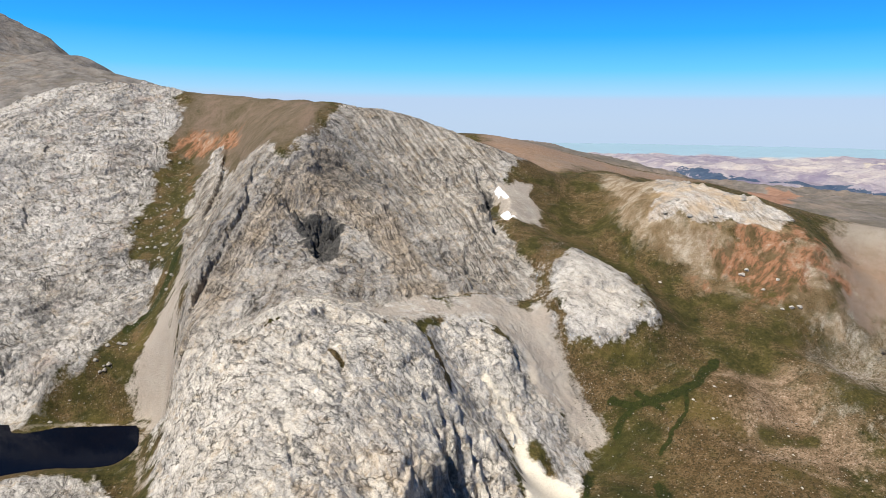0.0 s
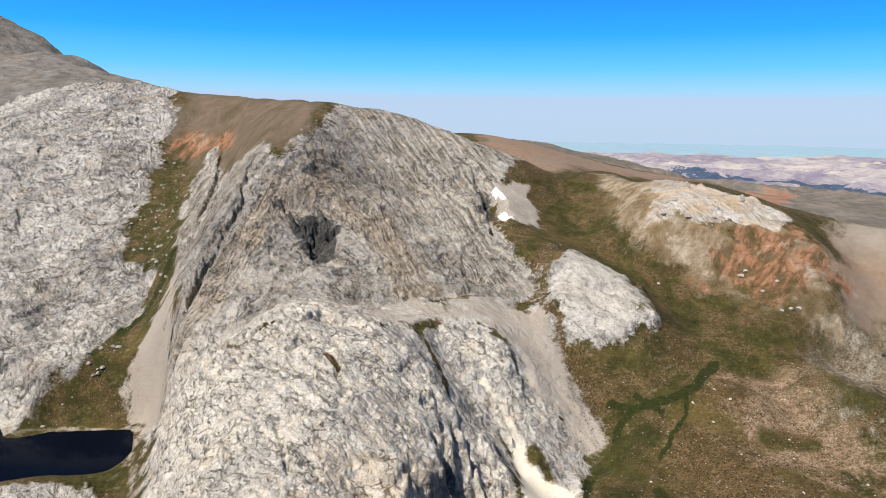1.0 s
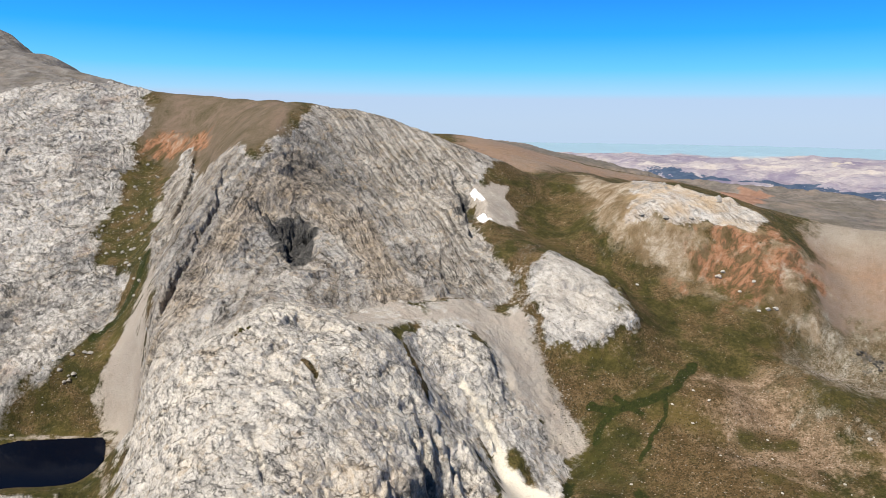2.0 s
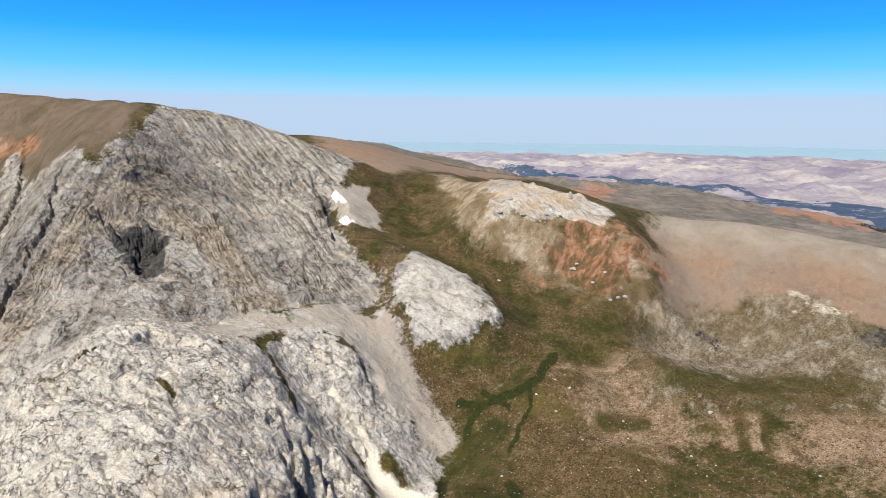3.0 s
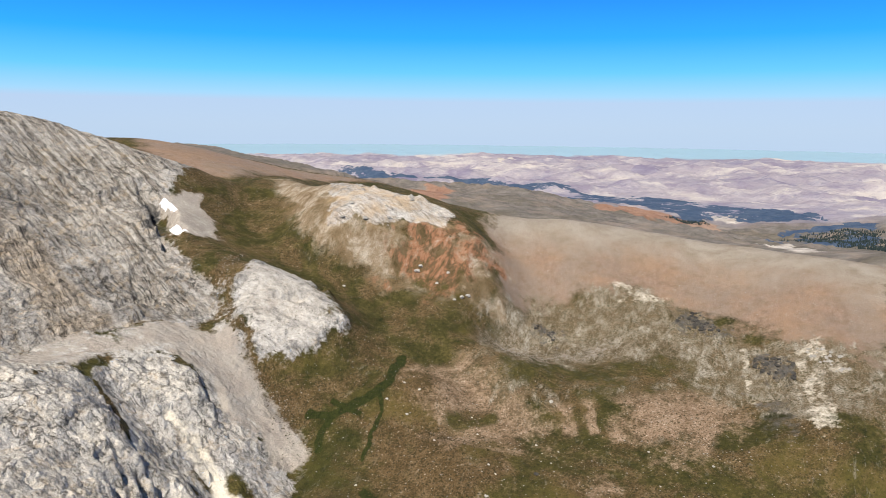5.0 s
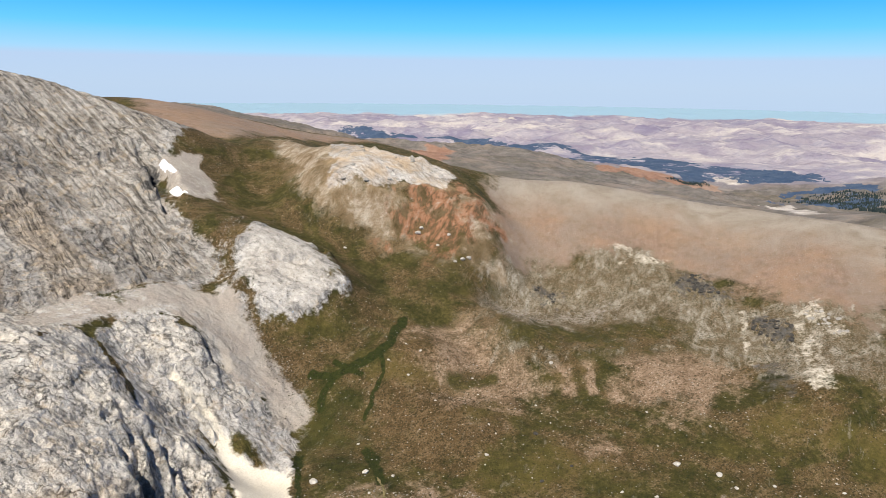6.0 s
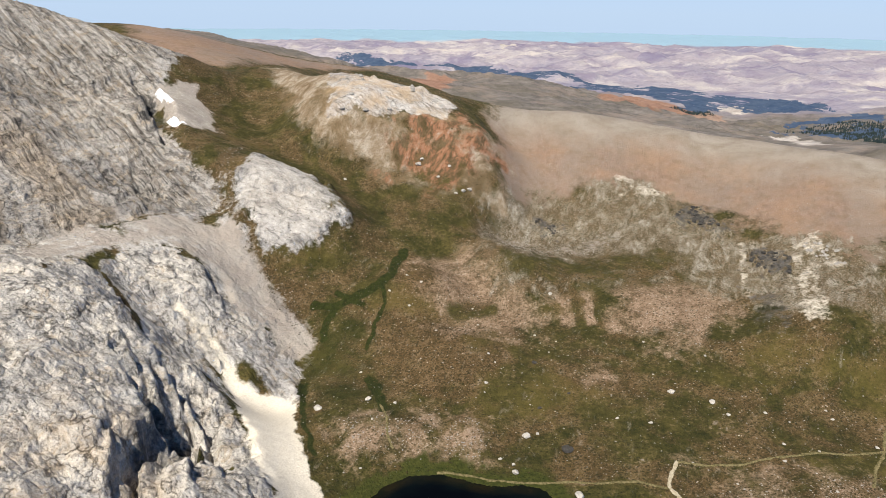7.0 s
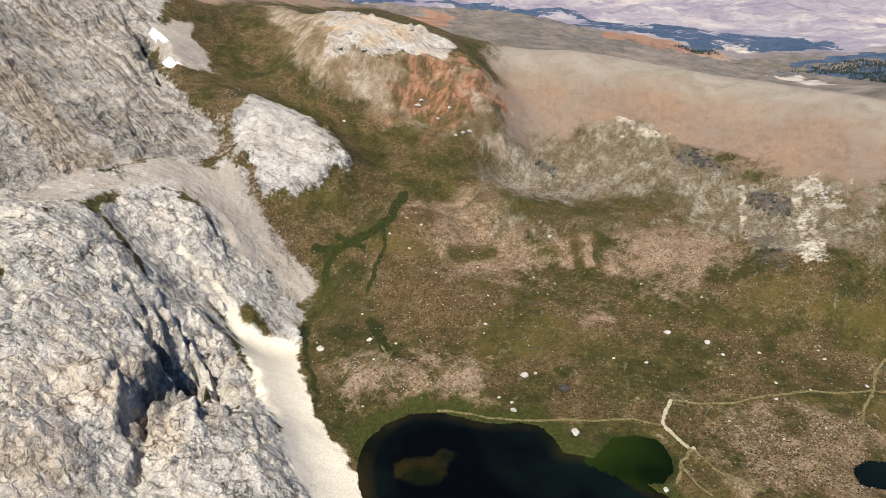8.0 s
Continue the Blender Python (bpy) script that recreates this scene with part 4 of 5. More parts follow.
    peak = g.mix(g.math("MULTIPLY", g.ramp(beds, (0.35, 0.0), (0.75, 1.0)), 0.6), peak, (0.20, 0.17, 0.137))
    peak = g.mix(g.ramp(beds, (0.0, 0.5), (0.3, 0.0)), peak, (0.50, 0.455, 0.39))
    lime = g.mix(g.math("MULTIPLY", g.attribute("banded"), g.ramp(g.noise(38, 5, 0.6), (0.36, 0.45), (0.56, 1.0))), lime, peak)
    lime = g.mix(g.math("MULTIPLY", g.ramp(beds, (0.55, 0.0), (0.9, 0.5)), g.math("SUBTRACT", 1.0, g.attribute("dome"))), lime, (0.20, 0.17, 0.14))
    other = g.math("SUBTRACT", 1.0, g.math("MAXIMUM", g.attribute("dome"), g.attribute("banded")))
    lime = g.mix(g.math("MULTIPLY", other, g.ramp(g.noise(46, 7, 0.66), (0.42, 0.1), (0.58, 0.9))), lime, (0.30, 0.29, 0.278))
    lime = g.mix(g.math("MULTIPLY", other, g.ramp(g.noise(33, 6, 0.7), (0.56, 0.0), (0.68, 0.6))), lime, (0.38, 0.295, 0.25))
    lime = g.mix(g.math("MULTIPLY", g.attribute("calm"), 0.75), lime, g.ramp(streak, (0.2, (0.31, 0.28, 0.24)), (0.7, (0.46, 0.425, 0.375))))
    lime = g.mix(g.math("MULTIPLY", g.attribute("dome"), g.ramp(g.noise(28, 6, 0.66), (0.36, 0.2), (0.6, 0.75))), lime, g.ramp(lichen, (0.4, (0.50, 0.465, 0.415)), (0.6, (0.66, 0.61, 0.53))))
    lime = g.mix(g.math("MULTIPLY", other, g.ramp(g.noise(52, 6, 0.68), (0.42, 0.0), (0.58, 0.75))), lime, (0.60, 0.57, 0.53))
    lime = g.mix(g.math("MULTIPLY", g.ramp(g.noise(9, 8, 0.72, twist=0.8), (0.53, 0.0), (0.62, 0.55)), firm), lime, (0.40, 0.31, 0.205))
    lime = g.mix(1.0, lime, weather, "MULTIPLY")
    lime = g.mix(g.math("MULTIPLY", g.ramp(g.noise(6, 6, 0.7), (0.66, 0.0), (0.72, 0.7)), g.attribute("dome")), lime, (0.13, 0.115, 0.05))
    # turf and stony heath
    turf = g.ramp(mixed, (0.1, (0.015, 0.0175, 0.0035)), (0.5, (0.051, 0.046, 0.0115)), (0.9, (0.122, 0.092, 0.032)))
    turf = g.mix(g.ramp(speck, (0.1, 0.6), (0.4, 0.0)), turf, (0.010, 0.014, 0.003))
    turf = g.mix(g.math("MULTIPLY", tussocks, g.ramp(patch, (0.4, 0.2), (0.6, 0.7))), turf, (0.014, 0.018, 0.004))
    turf = g.mix(g.math("MULTIPLY", pebbles, g.ramp(patch, (0.46, 0.0), (0.62, 0.6))), turf, (0.16, 0.122, 0.075))
    turf = g.mix(g.math("MULTIPLY", cobbles, g.ramp(patch, (0.42, 0.0), (0.62, 0.9))), turf, (0.42, 0.37, 0.30))
    heath = g.ramp(mixed, (0.1, (0.056, 0.037, 0.014)), (0.5, (0.110, 0.070, 0.030)), (0.9, (0.215, 0.148, 0.080)))
    heath = g.mix(g.math("MULTIPLY", tussocks, 0.8), heath, (0.028, 0.026, 0.008))
    heath = g.mix(g.ramp(speck, (0.2, 0.7), (0.5, 0.0)), heath, (0.030, 0.024, 0.008))
    heath = g.mix(g.math("MULTIPLY", pebbles, 0.6), heath, (0.235, 0.165, 0.105))
    heath = g.mix(g.math("MULTIPLY", cobbles, 0.85), heath, (0.46, 0.39, 0.31))
    base = g.mix(g.edged(g.attribute("heath"), patch, 0.25, 0.75, 1.3), turf, heath)
    base = g.mix(g.ramp(patch, (0.45, 0.0), (0.57, 0.85)), base, heath)
    base = g.mix(g.ramp(g.noise(45, 7, 0.65), (0.53, 0.0), (0.65, 0.5)), base, (0.110, 0.086, 0.022))
    pale = g.ramp(mixed, (0.1, (0.16, 0.102, 0.060)), (0.6, (0.285, 0.198, 0.132)), (0.95, (0.40, 0.31, 0.23)))
    pale = g.mix(g.ramp(speck, (0.12, 0.7), (0.45, 0.0)), pale, (0.085, 0.058, 0.025))
    pale = g.mix(g.ramp(speck, (0.75, 0.0), (0.98, 0.6)), pale, (0.56, 0.49, 0.40))
    pale = g.mix(g.math("MULTIPLY", tussocks, 0.6), pale, (0.075, 0.055, 0.022))
    pale = g.mix(g.math("MULTIPLY", cobbles, 0.8), pale, (0.58, 0.51, 0.42))
    base = g.mix(g.edged(g.attribute("pale"), mixed, 0.15, 0.85, 0.8), base, pale)
    soil = g.ramp(streak, (0.0, (0.190, 0.132, 0.096)), (0.5, (0.245, 0.168, 0.125)), (1.0, (0.30, 0.222, 0.168)))
    soil = g.mix(g.ramp(g.noise(38, 8, 0.7), (0.42, 0.0), (0.60, 0.75)), soil, (0.285, 0.185, 0.118))
    soil = g.mix(g.ramp(g.noise(70, 8, 0.7), (0.46, 0.0), (0.58, 0.6)), soil, (0.225, 0.185, 0.15))
    soil = g.mix(g.ramp(g.noise(9, 7, 0.7), (0.36, 0.55), (0.5, 0.0)), soil, (0.175, 0.118, 0.072))
    soil = g.mix(g.ramp(speck, (0.78, 0.0), (0.98, 0.6)), soil, (0.40, 0.33, 0.26))
    soil = g.mix(g.attribute("crest"), soil, g.ramp(patch, (0.35, (0.225, 0.185, 0.140)), (0.6, (0.325, 0.285, 0.235))))
    soil = g.mix(g.ramp(speck, (0.05, 0.5), (0.4, 0.0)), soil, (0.16, 0.10, 0.055))
    base = g.mix(g.edged(g.attribute("soil"), mixed, 0.2, 0.8, 0.8), base, soil)
    broad = g.ramp(g.noise(1.0, 8, 0.7, g.stretch((13.0, 26.0, 26.0), (0, 0, radians(-56.5))), 0.8), (0.35, 0.0), (0.65, 1.0))
    scrub = g.ramp(g.math("MULTIPLY_ADD", streak, 0.45, g.math("MULTIPLY", broad, 0.55)), (0.12, (0.050, 0.040, 0.017)), (0.38, (0.135, 0.098, 0.056)), (0.58, (0.215, 0.18, 0.13)), (0.85, (0.36, 0.325, 0.265)))
    scrub = g.mix(g.ramp(g.noise(22, 7, 0.7), (0.47, 0.0), (0.56, 0.8)), scrub, g.mix(mixed, (0.050, 0.047, 0.016), (0.19, 0.125, 0.070)))
    scrub = g.mix(g.ramp(speck, (0.15, 0.75), (0.45, 0.0)), scrub, (0.045, 0.037, 0.015))
    scrub = g.mix(g.ramp(speck, (0.7, 0.0), (0.95, 0.55)), scrub, (0.46, 0.41, 0.34))
    scrub = g.mix(g.math("MULTIPLY", tussocks, g.ramp(patch, (0.4, 0.3), (0.55, 0.9))), scrub, (0.042, 0.040, 0.014))
    scrub = g.mix(g.math("MULTIPLY", pebbles, 0.5), scrub, (0.42, 0.38, 0.31))
    base = g.mix(g.edged(g.attribute("bluff"), streak, 0.2, 0.8, 0.8), base, scrub)
    brown = g.ramp(patch, (0.36, (0.165, 0.118, 0.086)), (0.5, (0.115, 0.089, 0.057)), (0.64, (0.065, 0.055, 0.026)))
    brown = g.mix(g.ramp(fine, (0.3, 0.4), (0.6, 0.0)), brown, (0.21, 0.155, 0.115))
    base = g.mix(g.edged(g.attribute("plateau"), mixed, 0.25, 0.75, 0.6), base, brown)
    crag = g.ramp(g.math("MULTIPLY_ADD", streak, 0.3, g.math("MULTIPLY", broad, 0.7)), (0.15, (0.16, 0.108, 0.058)), (0.45, (0.275, 0.21, 0.14)), (0.8, (0.43, 0.37, 0.29)))
    crag = g.mix(g.ramp(patch, (0.46, 0.0), (0.57, 0.85)), crag, g.mix(mixed, (0.075, 0.060, 0.022), (0.22, 0.145, 0.082)))
    crag = g.mix(g.ramp(speck, (0.15, 0.6), (0.45, 0.0)), crag, (0.10, 0.075, 0.04))
    base = g.mix(g.edged(g.attribute("cragland"), mixed, 0.2, 0.8, 0.7), base, crag)
    red = g.ramp(g.math("MULTIPLY_ADD", streak, 0.4, g.math("MULTIPLY", broad, 0.6)), (0.15, (0.070, 0.052, 0.020)), (0.38, (0.125, 0.078, 0.040)), (0.54, (0.26, 0.126, 0.068)), (0.7, (0.30, 0.170, 0.105)), (0.85, (0.34, 0.27, 0.20)))
    base = g.mix(g.edged(g.attribute("red"), mixed, 0.25, 0.75, 0.8), base, red)
    col = g.mix(g.edged(g.attribute("rock"), mixed, 0.32, 0.68, 1.1), base, lime)
    col = g.mix(g.math("MULTIPLY", g.attribute("tan"), g.ramp(patch, (0.4, 0.0), (0.6, 0.7))), col, (0.50, 0.36, 0.215))
    stones = g.ramp(grit, (0.3, (0.20, 0.172, 0.145)), (0.55, (0.36, 0.312, 0.265)), (0.75, (0.50, 0.445, 0.385)))
    stones = g.mix(g.ramp(g.noise(14, 6), (0.4, 0.0), (0.6, 0.6)), stones, g.ramp(grit, (0.3, (0.28, 0.25, 0.215)), (0.7, (0.46, 0.425, 0.37))))
    col = g.mix(g.edged(g.attribute("scree"), mixed, 0.3, 0.7, 0.9), col, stones)
    bright = g.ramp(grit, (0.3, (0.50, 0.44, 0.35)), (0.6, (0.72, 0.66, 0.55)))
    col = g.mix(g.edged(g.attribute("white"), mixed, 0.3, 0.7, 0.8), col, bright)
    col = g.mix(g.edged(g.attribute("grass"), mixed, 0.25, 0.75, 1.0), col, g.mix(g.ramp(patch, (0.46, 0.0), (0.58, 0.85)), turf, heath))
    col = g.mix(g.edged(g.attribute("lush"), mixed, 0.3, 0.7, 0.6), col, g.ramp(fine, (0.3, (0.020, 0.028, 0.004)), (0.7, (0.060, 0.062, 0.013))))
    col = g.mix(g.edged(g.attribute("bog"), fine, 0.3, 0.7, 0.5), col, g.ramp(fine, (0.3, (0.010, 0.015, 0.003)), (0.7, (0.036, 0.042, 0.008))))
    # one near-black tone for dark rock and for the shade painted on rock
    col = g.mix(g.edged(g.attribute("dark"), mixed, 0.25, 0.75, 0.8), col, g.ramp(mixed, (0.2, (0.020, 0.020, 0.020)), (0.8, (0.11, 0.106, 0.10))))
    # relief: angular blocks on the rock, stones and tufts elsewhere
    chunk = g.math("ADD", g.math("MULTIPLY", crag_h, 1.7), g.math("MULTIPLY", knobs, 0.8))
    chunk = g.math("ADD", chunk, g.math("ADD", g.math("MULTIPLY", fine, 0.6), g.math("MULTIPLY", grains, 0.3)))
    chunk = g.math("ADD", chunk, g.math("ADD", g.math("MULTIPLY", fissures, -0.7), g.math("MULTIPLY", lines, -0.8)))
    chunk = g.math("ADD", chunk, g.math("MULTIPLY", beds, g.math("MULTIPLY", g.attribute("banded"), -0.7)))
    chunk = g.math("ADD", chunk, g.math("ADD", g.math("MULTIPLY", face_a, 2.6), g.math("MULTIPLY", face_b, 0.45)))
    chunk = g.math("ADD", chunk, g.math("MULTIPLY", pores, 0.12))
    chunk = g.math("MULTIPLY", chunk, g.math("MULTIPLY_ADD", g.attribute("calm"), -0.7, 1.0))
    relief = g.mix(g.attribute("rock"), g.math("ADD", g.math("ADD", g.math("MULTIPLY", pebbles, 0.16), g.math("MULTIPLY", grit, 0.45)), g.math("ADD", g.math("MULTIPLY", tussocks, 0.25), g.math("MULTIPLY", cobbles, 0.4))), chunk)
    relief = g.math("MULTIPLY", relief, g.math("MULTIPLY_ADD", g.attribute("white"), -0.8, 1.0))
    normal = g.bump(relief, 1.0, 1.0)
    return g.done(col, 0.92, normal, 0.2)


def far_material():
    g = Graph("hazed_land")
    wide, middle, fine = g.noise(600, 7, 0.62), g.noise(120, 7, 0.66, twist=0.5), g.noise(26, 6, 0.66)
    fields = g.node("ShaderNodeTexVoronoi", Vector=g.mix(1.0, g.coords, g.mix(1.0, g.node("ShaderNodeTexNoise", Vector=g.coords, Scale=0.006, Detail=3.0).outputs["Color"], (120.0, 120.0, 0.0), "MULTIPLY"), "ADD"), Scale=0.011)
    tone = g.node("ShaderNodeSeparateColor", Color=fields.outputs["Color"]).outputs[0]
    # lilac and blue of hazy air are mixed into the land's base colours
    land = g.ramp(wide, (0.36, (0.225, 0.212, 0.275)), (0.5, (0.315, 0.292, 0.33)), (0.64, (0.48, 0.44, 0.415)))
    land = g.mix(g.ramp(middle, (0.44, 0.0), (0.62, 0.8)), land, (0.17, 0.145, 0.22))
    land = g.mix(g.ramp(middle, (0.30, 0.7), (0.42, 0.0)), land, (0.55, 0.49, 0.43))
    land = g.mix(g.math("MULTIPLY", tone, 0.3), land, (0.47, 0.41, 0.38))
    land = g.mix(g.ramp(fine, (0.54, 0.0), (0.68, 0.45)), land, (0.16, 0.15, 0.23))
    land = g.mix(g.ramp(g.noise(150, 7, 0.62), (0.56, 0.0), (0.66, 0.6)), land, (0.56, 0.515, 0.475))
    slope = g.ramp(fine, (0.3, (0.100, 0.089, 0.079)), (0.5, (0.160, 0.143, 0.127)), (0.7, (0.235, 0.210, 0.185)))
    slope = g.mix(g.ramp(middle, (0.48, 0.0), (0.62, 0.6)), slope, (0.125, 0.108, 0.076))
    slope = g.mix(g.ramp(g.noise(70, 8, 0.7), (0.50, 0.0), (0.62, 0.6)), slope, (0.27, 0.215, 0.175))
    slope = g.mix(g.math("MULTIPLY", g.attribute("alpine"), g.ramp(g.noise(45, 8, 0.7), (0.42, 0.0), (0.54, 0.9))), slope, g.ramp(fine, (0.3, (0.10, 0.093, 0.087)), (0.7, (0.27, 0.253, 0.235))))
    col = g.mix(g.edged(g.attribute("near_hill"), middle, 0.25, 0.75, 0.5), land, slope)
    col = g.mix(g.edged(g.attribute("pink"), middle, 0.3, 0.7, 0.7), col, g.ramp(fine, (0.3, (0.24, 0.155, 0.11)), (0.7, (0.37, 0.26, 0.195))))
    col = g.mix(g.edged(g.attribute("red"), fine, 0.3, 0.7, 0.6), col, g.ramp(fine, (0.3, (0.22, 0.118, 0.080)), (0.7, (0.34, 0.215, 0.155))))
    col = g.mix(g.edged(g.attribute("bare"), fine, 0.3, 0.7, 0.7), col, g.ramp(fine, (0.35, (0.34, 0.30, 0.265)), (0.65, (0.56, 0.51, 0.455))))
    grove = g.math("ADD", g.math("MULTIPLY", tone, 0.22), g.math("ADD", g.math("MULTIPLY", middle, 0.40), g.math("MULTIPLY", fine, 0.42)))
    grove = g.math("ADD", grove, g.math("MULTIPLY_ADD", g.attribute("woods"), 0.33, -0.235))
    # woods are painted bluer for haze, then teal haze tints the farthest land
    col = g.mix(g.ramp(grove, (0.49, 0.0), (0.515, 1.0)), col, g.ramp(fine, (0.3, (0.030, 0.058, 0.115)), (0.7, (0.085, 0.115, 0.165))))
    col = g.mix(g.edged(g.attribute("horizon_haze"), middle, 0.3, 0.7, 0.5), col, (0.27, 0.40, 0.49))
    return g.done(col, 0.95, g.bump(g.math("ADD", fine, middle), 0.8, 10.0), 0.1)


def water_material(name, low, high, gloss):
    g = Graph(name)
    deep = g.ramp(g.noise(55, 3, 0.5), (0.4, low), (0.62, high))
    shoal = g.ramp(g.noise(28, 5, 0.6), (0.4, (0.007, 0.010, 0.0025)), (0.62, (0.040, 0.026, 0.007)))
    deep = g.mix(g.edged(g.attribute("shoal"), g.noise(20, 5), 0.3, 0.9, 0.5), deep, shoal)
    return g.done(deep, 0.08, g.bump(g.noise(1.6, 3), 0.05, 0.15), gloss)


def snow_material():
    g = Graph("old_snow")
    return g.done(g.ramp(g.noise(1.5, 5), (0.3, (0.74, 0.75, 0.77)), (0.6, (0.86, 0.87, 0.88))), 0.6, g.bump(g.noise(0.8, 4), 0.5, 0.3))


def boulder_material(name, dark, light):
    g = Graph(name)
    pick = g.tree.nodes.new("ShaderNodeObjectInfo").outputs["Random"]
    col = g.ramp(g.noise(0.6, 5, 0.65), (0.3, dark), (0.65, light))
    col = g.mix(g.math("MULTIPLY", pick, 0.45), col, tuple(0.55 * c for c in light))
    return g.done(col, 0.9, g.bump(g.noise(0.35, 4), 0.8, 0.2))


def path_material(name, low, high):
    g = Graph(name)
    return g.done(g.ramp(g.noise(1.1, 6, 0.7), (0.35, low), (0.62, high)), 0.95, g.bump(g.noise(0.4, 3), 0.5, 0.1))


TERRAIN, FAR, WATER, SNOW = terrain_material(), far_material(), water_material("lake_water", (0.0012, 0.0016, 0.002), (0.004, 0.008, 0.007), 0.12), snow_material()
ALGAE_WATER = water_material("algae_water", (0.003, 0.007, 0.0012), (0.015, 0.026, 0.0035), 0.1)
NAVY_WATER = water_material("tarn_water", (0.0015, 0.0030, 0.0085), (0.0022, 0.0042, 0.0105), 0.02)
GRASSY_TRACK, DUSTY_TRACK = path_material("trodden_grass", (0.060, 0.055, 0.018), (0.22, 0.18, 0.088)), path_material("dusty_earth", (0.24, 0.20, 0.12), (0.48, 0.42, 0.31))
PALE_STONE = boulder_material("pale_boulder", (0.28, 0.26, 0.23), (0.64, 0.60, 0.53))
DARK_STONE = boulder_material("dark_boulder", (0.022, 0.021, 0.019), (0.085, 0.078, 0.068))

# ------------------------------------------------------------------ ground near the camera
STEP = 1.3
GX, GY = np.arange(-500, 660, STEP), np.arange(60, 1100, STEP)
PX_, PY_ = np.meshgrid(GX, GY)
FLAT_X, FLAT_Y = PX_.ravel(), PY_.ravel()
NEAR_Z, NEAR_MASKS = ground_and_cover(FLAT_X, FLAT_Y)
NEAR_MASKS = cover_masks(FLAT_X, FLAT_Y, NEAR_MASKS)
ZGRID = NEAR_Z.reshape(PX_.shape)


def ground_at(x, y):
    """Height of the built ground at points of the plan."""
    x, y = np.asarray(x, float), np.asarray(y, float)
    fx, fy = np.clip((x - GX[0]) / STEP, 0, len(GX) - 1.001), np.clip((y - GY[0]) / STEP, 0, len(GY) - 1.001)
    i, j = fx.astype(int), fy.astype(int)
    u, v = fx - i, fy - j
    return (ZGRID[j, i] * (1 - u) * (1 - v) + ZGRID[j, i + 1] * u * (1 - v) + ZGRID[j + 1, i] * (1 - u) * v + ZGRID[j + 1, i + 1] * u * v)


def sheet(name, co, quads, material, attributes=None):
    """A mesh object from numpy arrays of corners and four-sided faces."""
    me = bpy.data.meshes.new(name)
    me.vertices.add(len(co))
    me.vertices.foreach_set("co", np.ascontiguousarray(co, np.float32).ravel())
    me.loops.add(quads.size)
    me.loops.foreach_set("vertex_index", np.ascontiguousarray(quads, np.int32).ravel())
    me.polygons.add(len(quads))
    me.polygons.foreach_set("loop_start", np.arange(0, quads.size, quads.shape[1], dtype=np.int32))
    me.polygons.foreach_set("use_smooth", np.ones(len(quads), bool))
    for k, v in (attributes or {}).items():
        me.attributes.new(k, "FLOAT", "POINT").data.foreach_set("value", np.ascontiguousarray(v, np.float32))
    me.materials.append(material)
    me.update(calc_edges=True)
    me.validate()
    return new(name, me)


def cut(name, chosen, quads, co, masks, material):
    """The faces chosen of a large sheet as an object of its own."""
    faces = quads[chosen]
    used, back = np.unique(faces, return_inverse=True)
    return sheet(name, co[used], back.reshape(faces.shape), material, {k: v[used] for k, v in masks.items()})


NX, NY = len(GX), len(GY)
index = np.arange(NX * NY).reshape(NY, NX)
QUADS = np.stack([index[:-1, :-1], index[:-1, 1:], index[1:, 1:], index[1:, :-1]], -1).reshape(-1, 4)
CO = np.c_[FLAT_X, FLAT_Y, NEAR_Z]
mid_x, mid_y = FLAT_X[QUADS].mean(1), FLAT_Y[QUADS].mean(1)
wander = 5 * fbm(mid_x, mid_y, 20, 3, 151)
free = np.ones(len(QUADS), bool)
SHARED = {k: v for k, v in NEAR_MASKS.items() if k != "outcrop"}
def fine_rock(name, chosen):
    """The faces chosen, built anew with four for each one and finer relief."""
    used = np.unique(QUADS[chosen])
    j, i = np.divmod(used, NX)
    take = np.zeros((NY, NX), bool)
    take.ravel()[QUADS[chosen][:, 0]] = True
    i0, i1, j0, j1 = i.min(), i.max(), j.min(), j.max()
    half = np.repeat(np.repeat(take[j0:j1, i0:i1], 2, 0), 2, 1)
    mx, my = np.meshgrid(GX[i0] + 0.5 * STEP * np.arange(2 * (i1 - i0) + 1), GY[j0] + 0.5 * STEP * np.arange(2 * (j1 - j0) + 1))
    grid = np.arange(mx.size).reshape(mx.shape)
    faces = np.stack([grid[:-1, :-1], grid[:-1, 1:], grid[1:, 1:], grid[1:, :-1]], -1)[half]
    used, back = np.unique(faces, return_inverse=True)
    fx, fy = mx.ravel()[used], my.ravel()[used]
    z, masks = ground_and_cover(fx, fy, 5)
    masks = cover_masks(fx, fy, masks)
    masks.pop("outcrop")
    return sheet(name, np.c_[fx, fy, z], back.reshape(faces.shape), TERRAIN, masks)


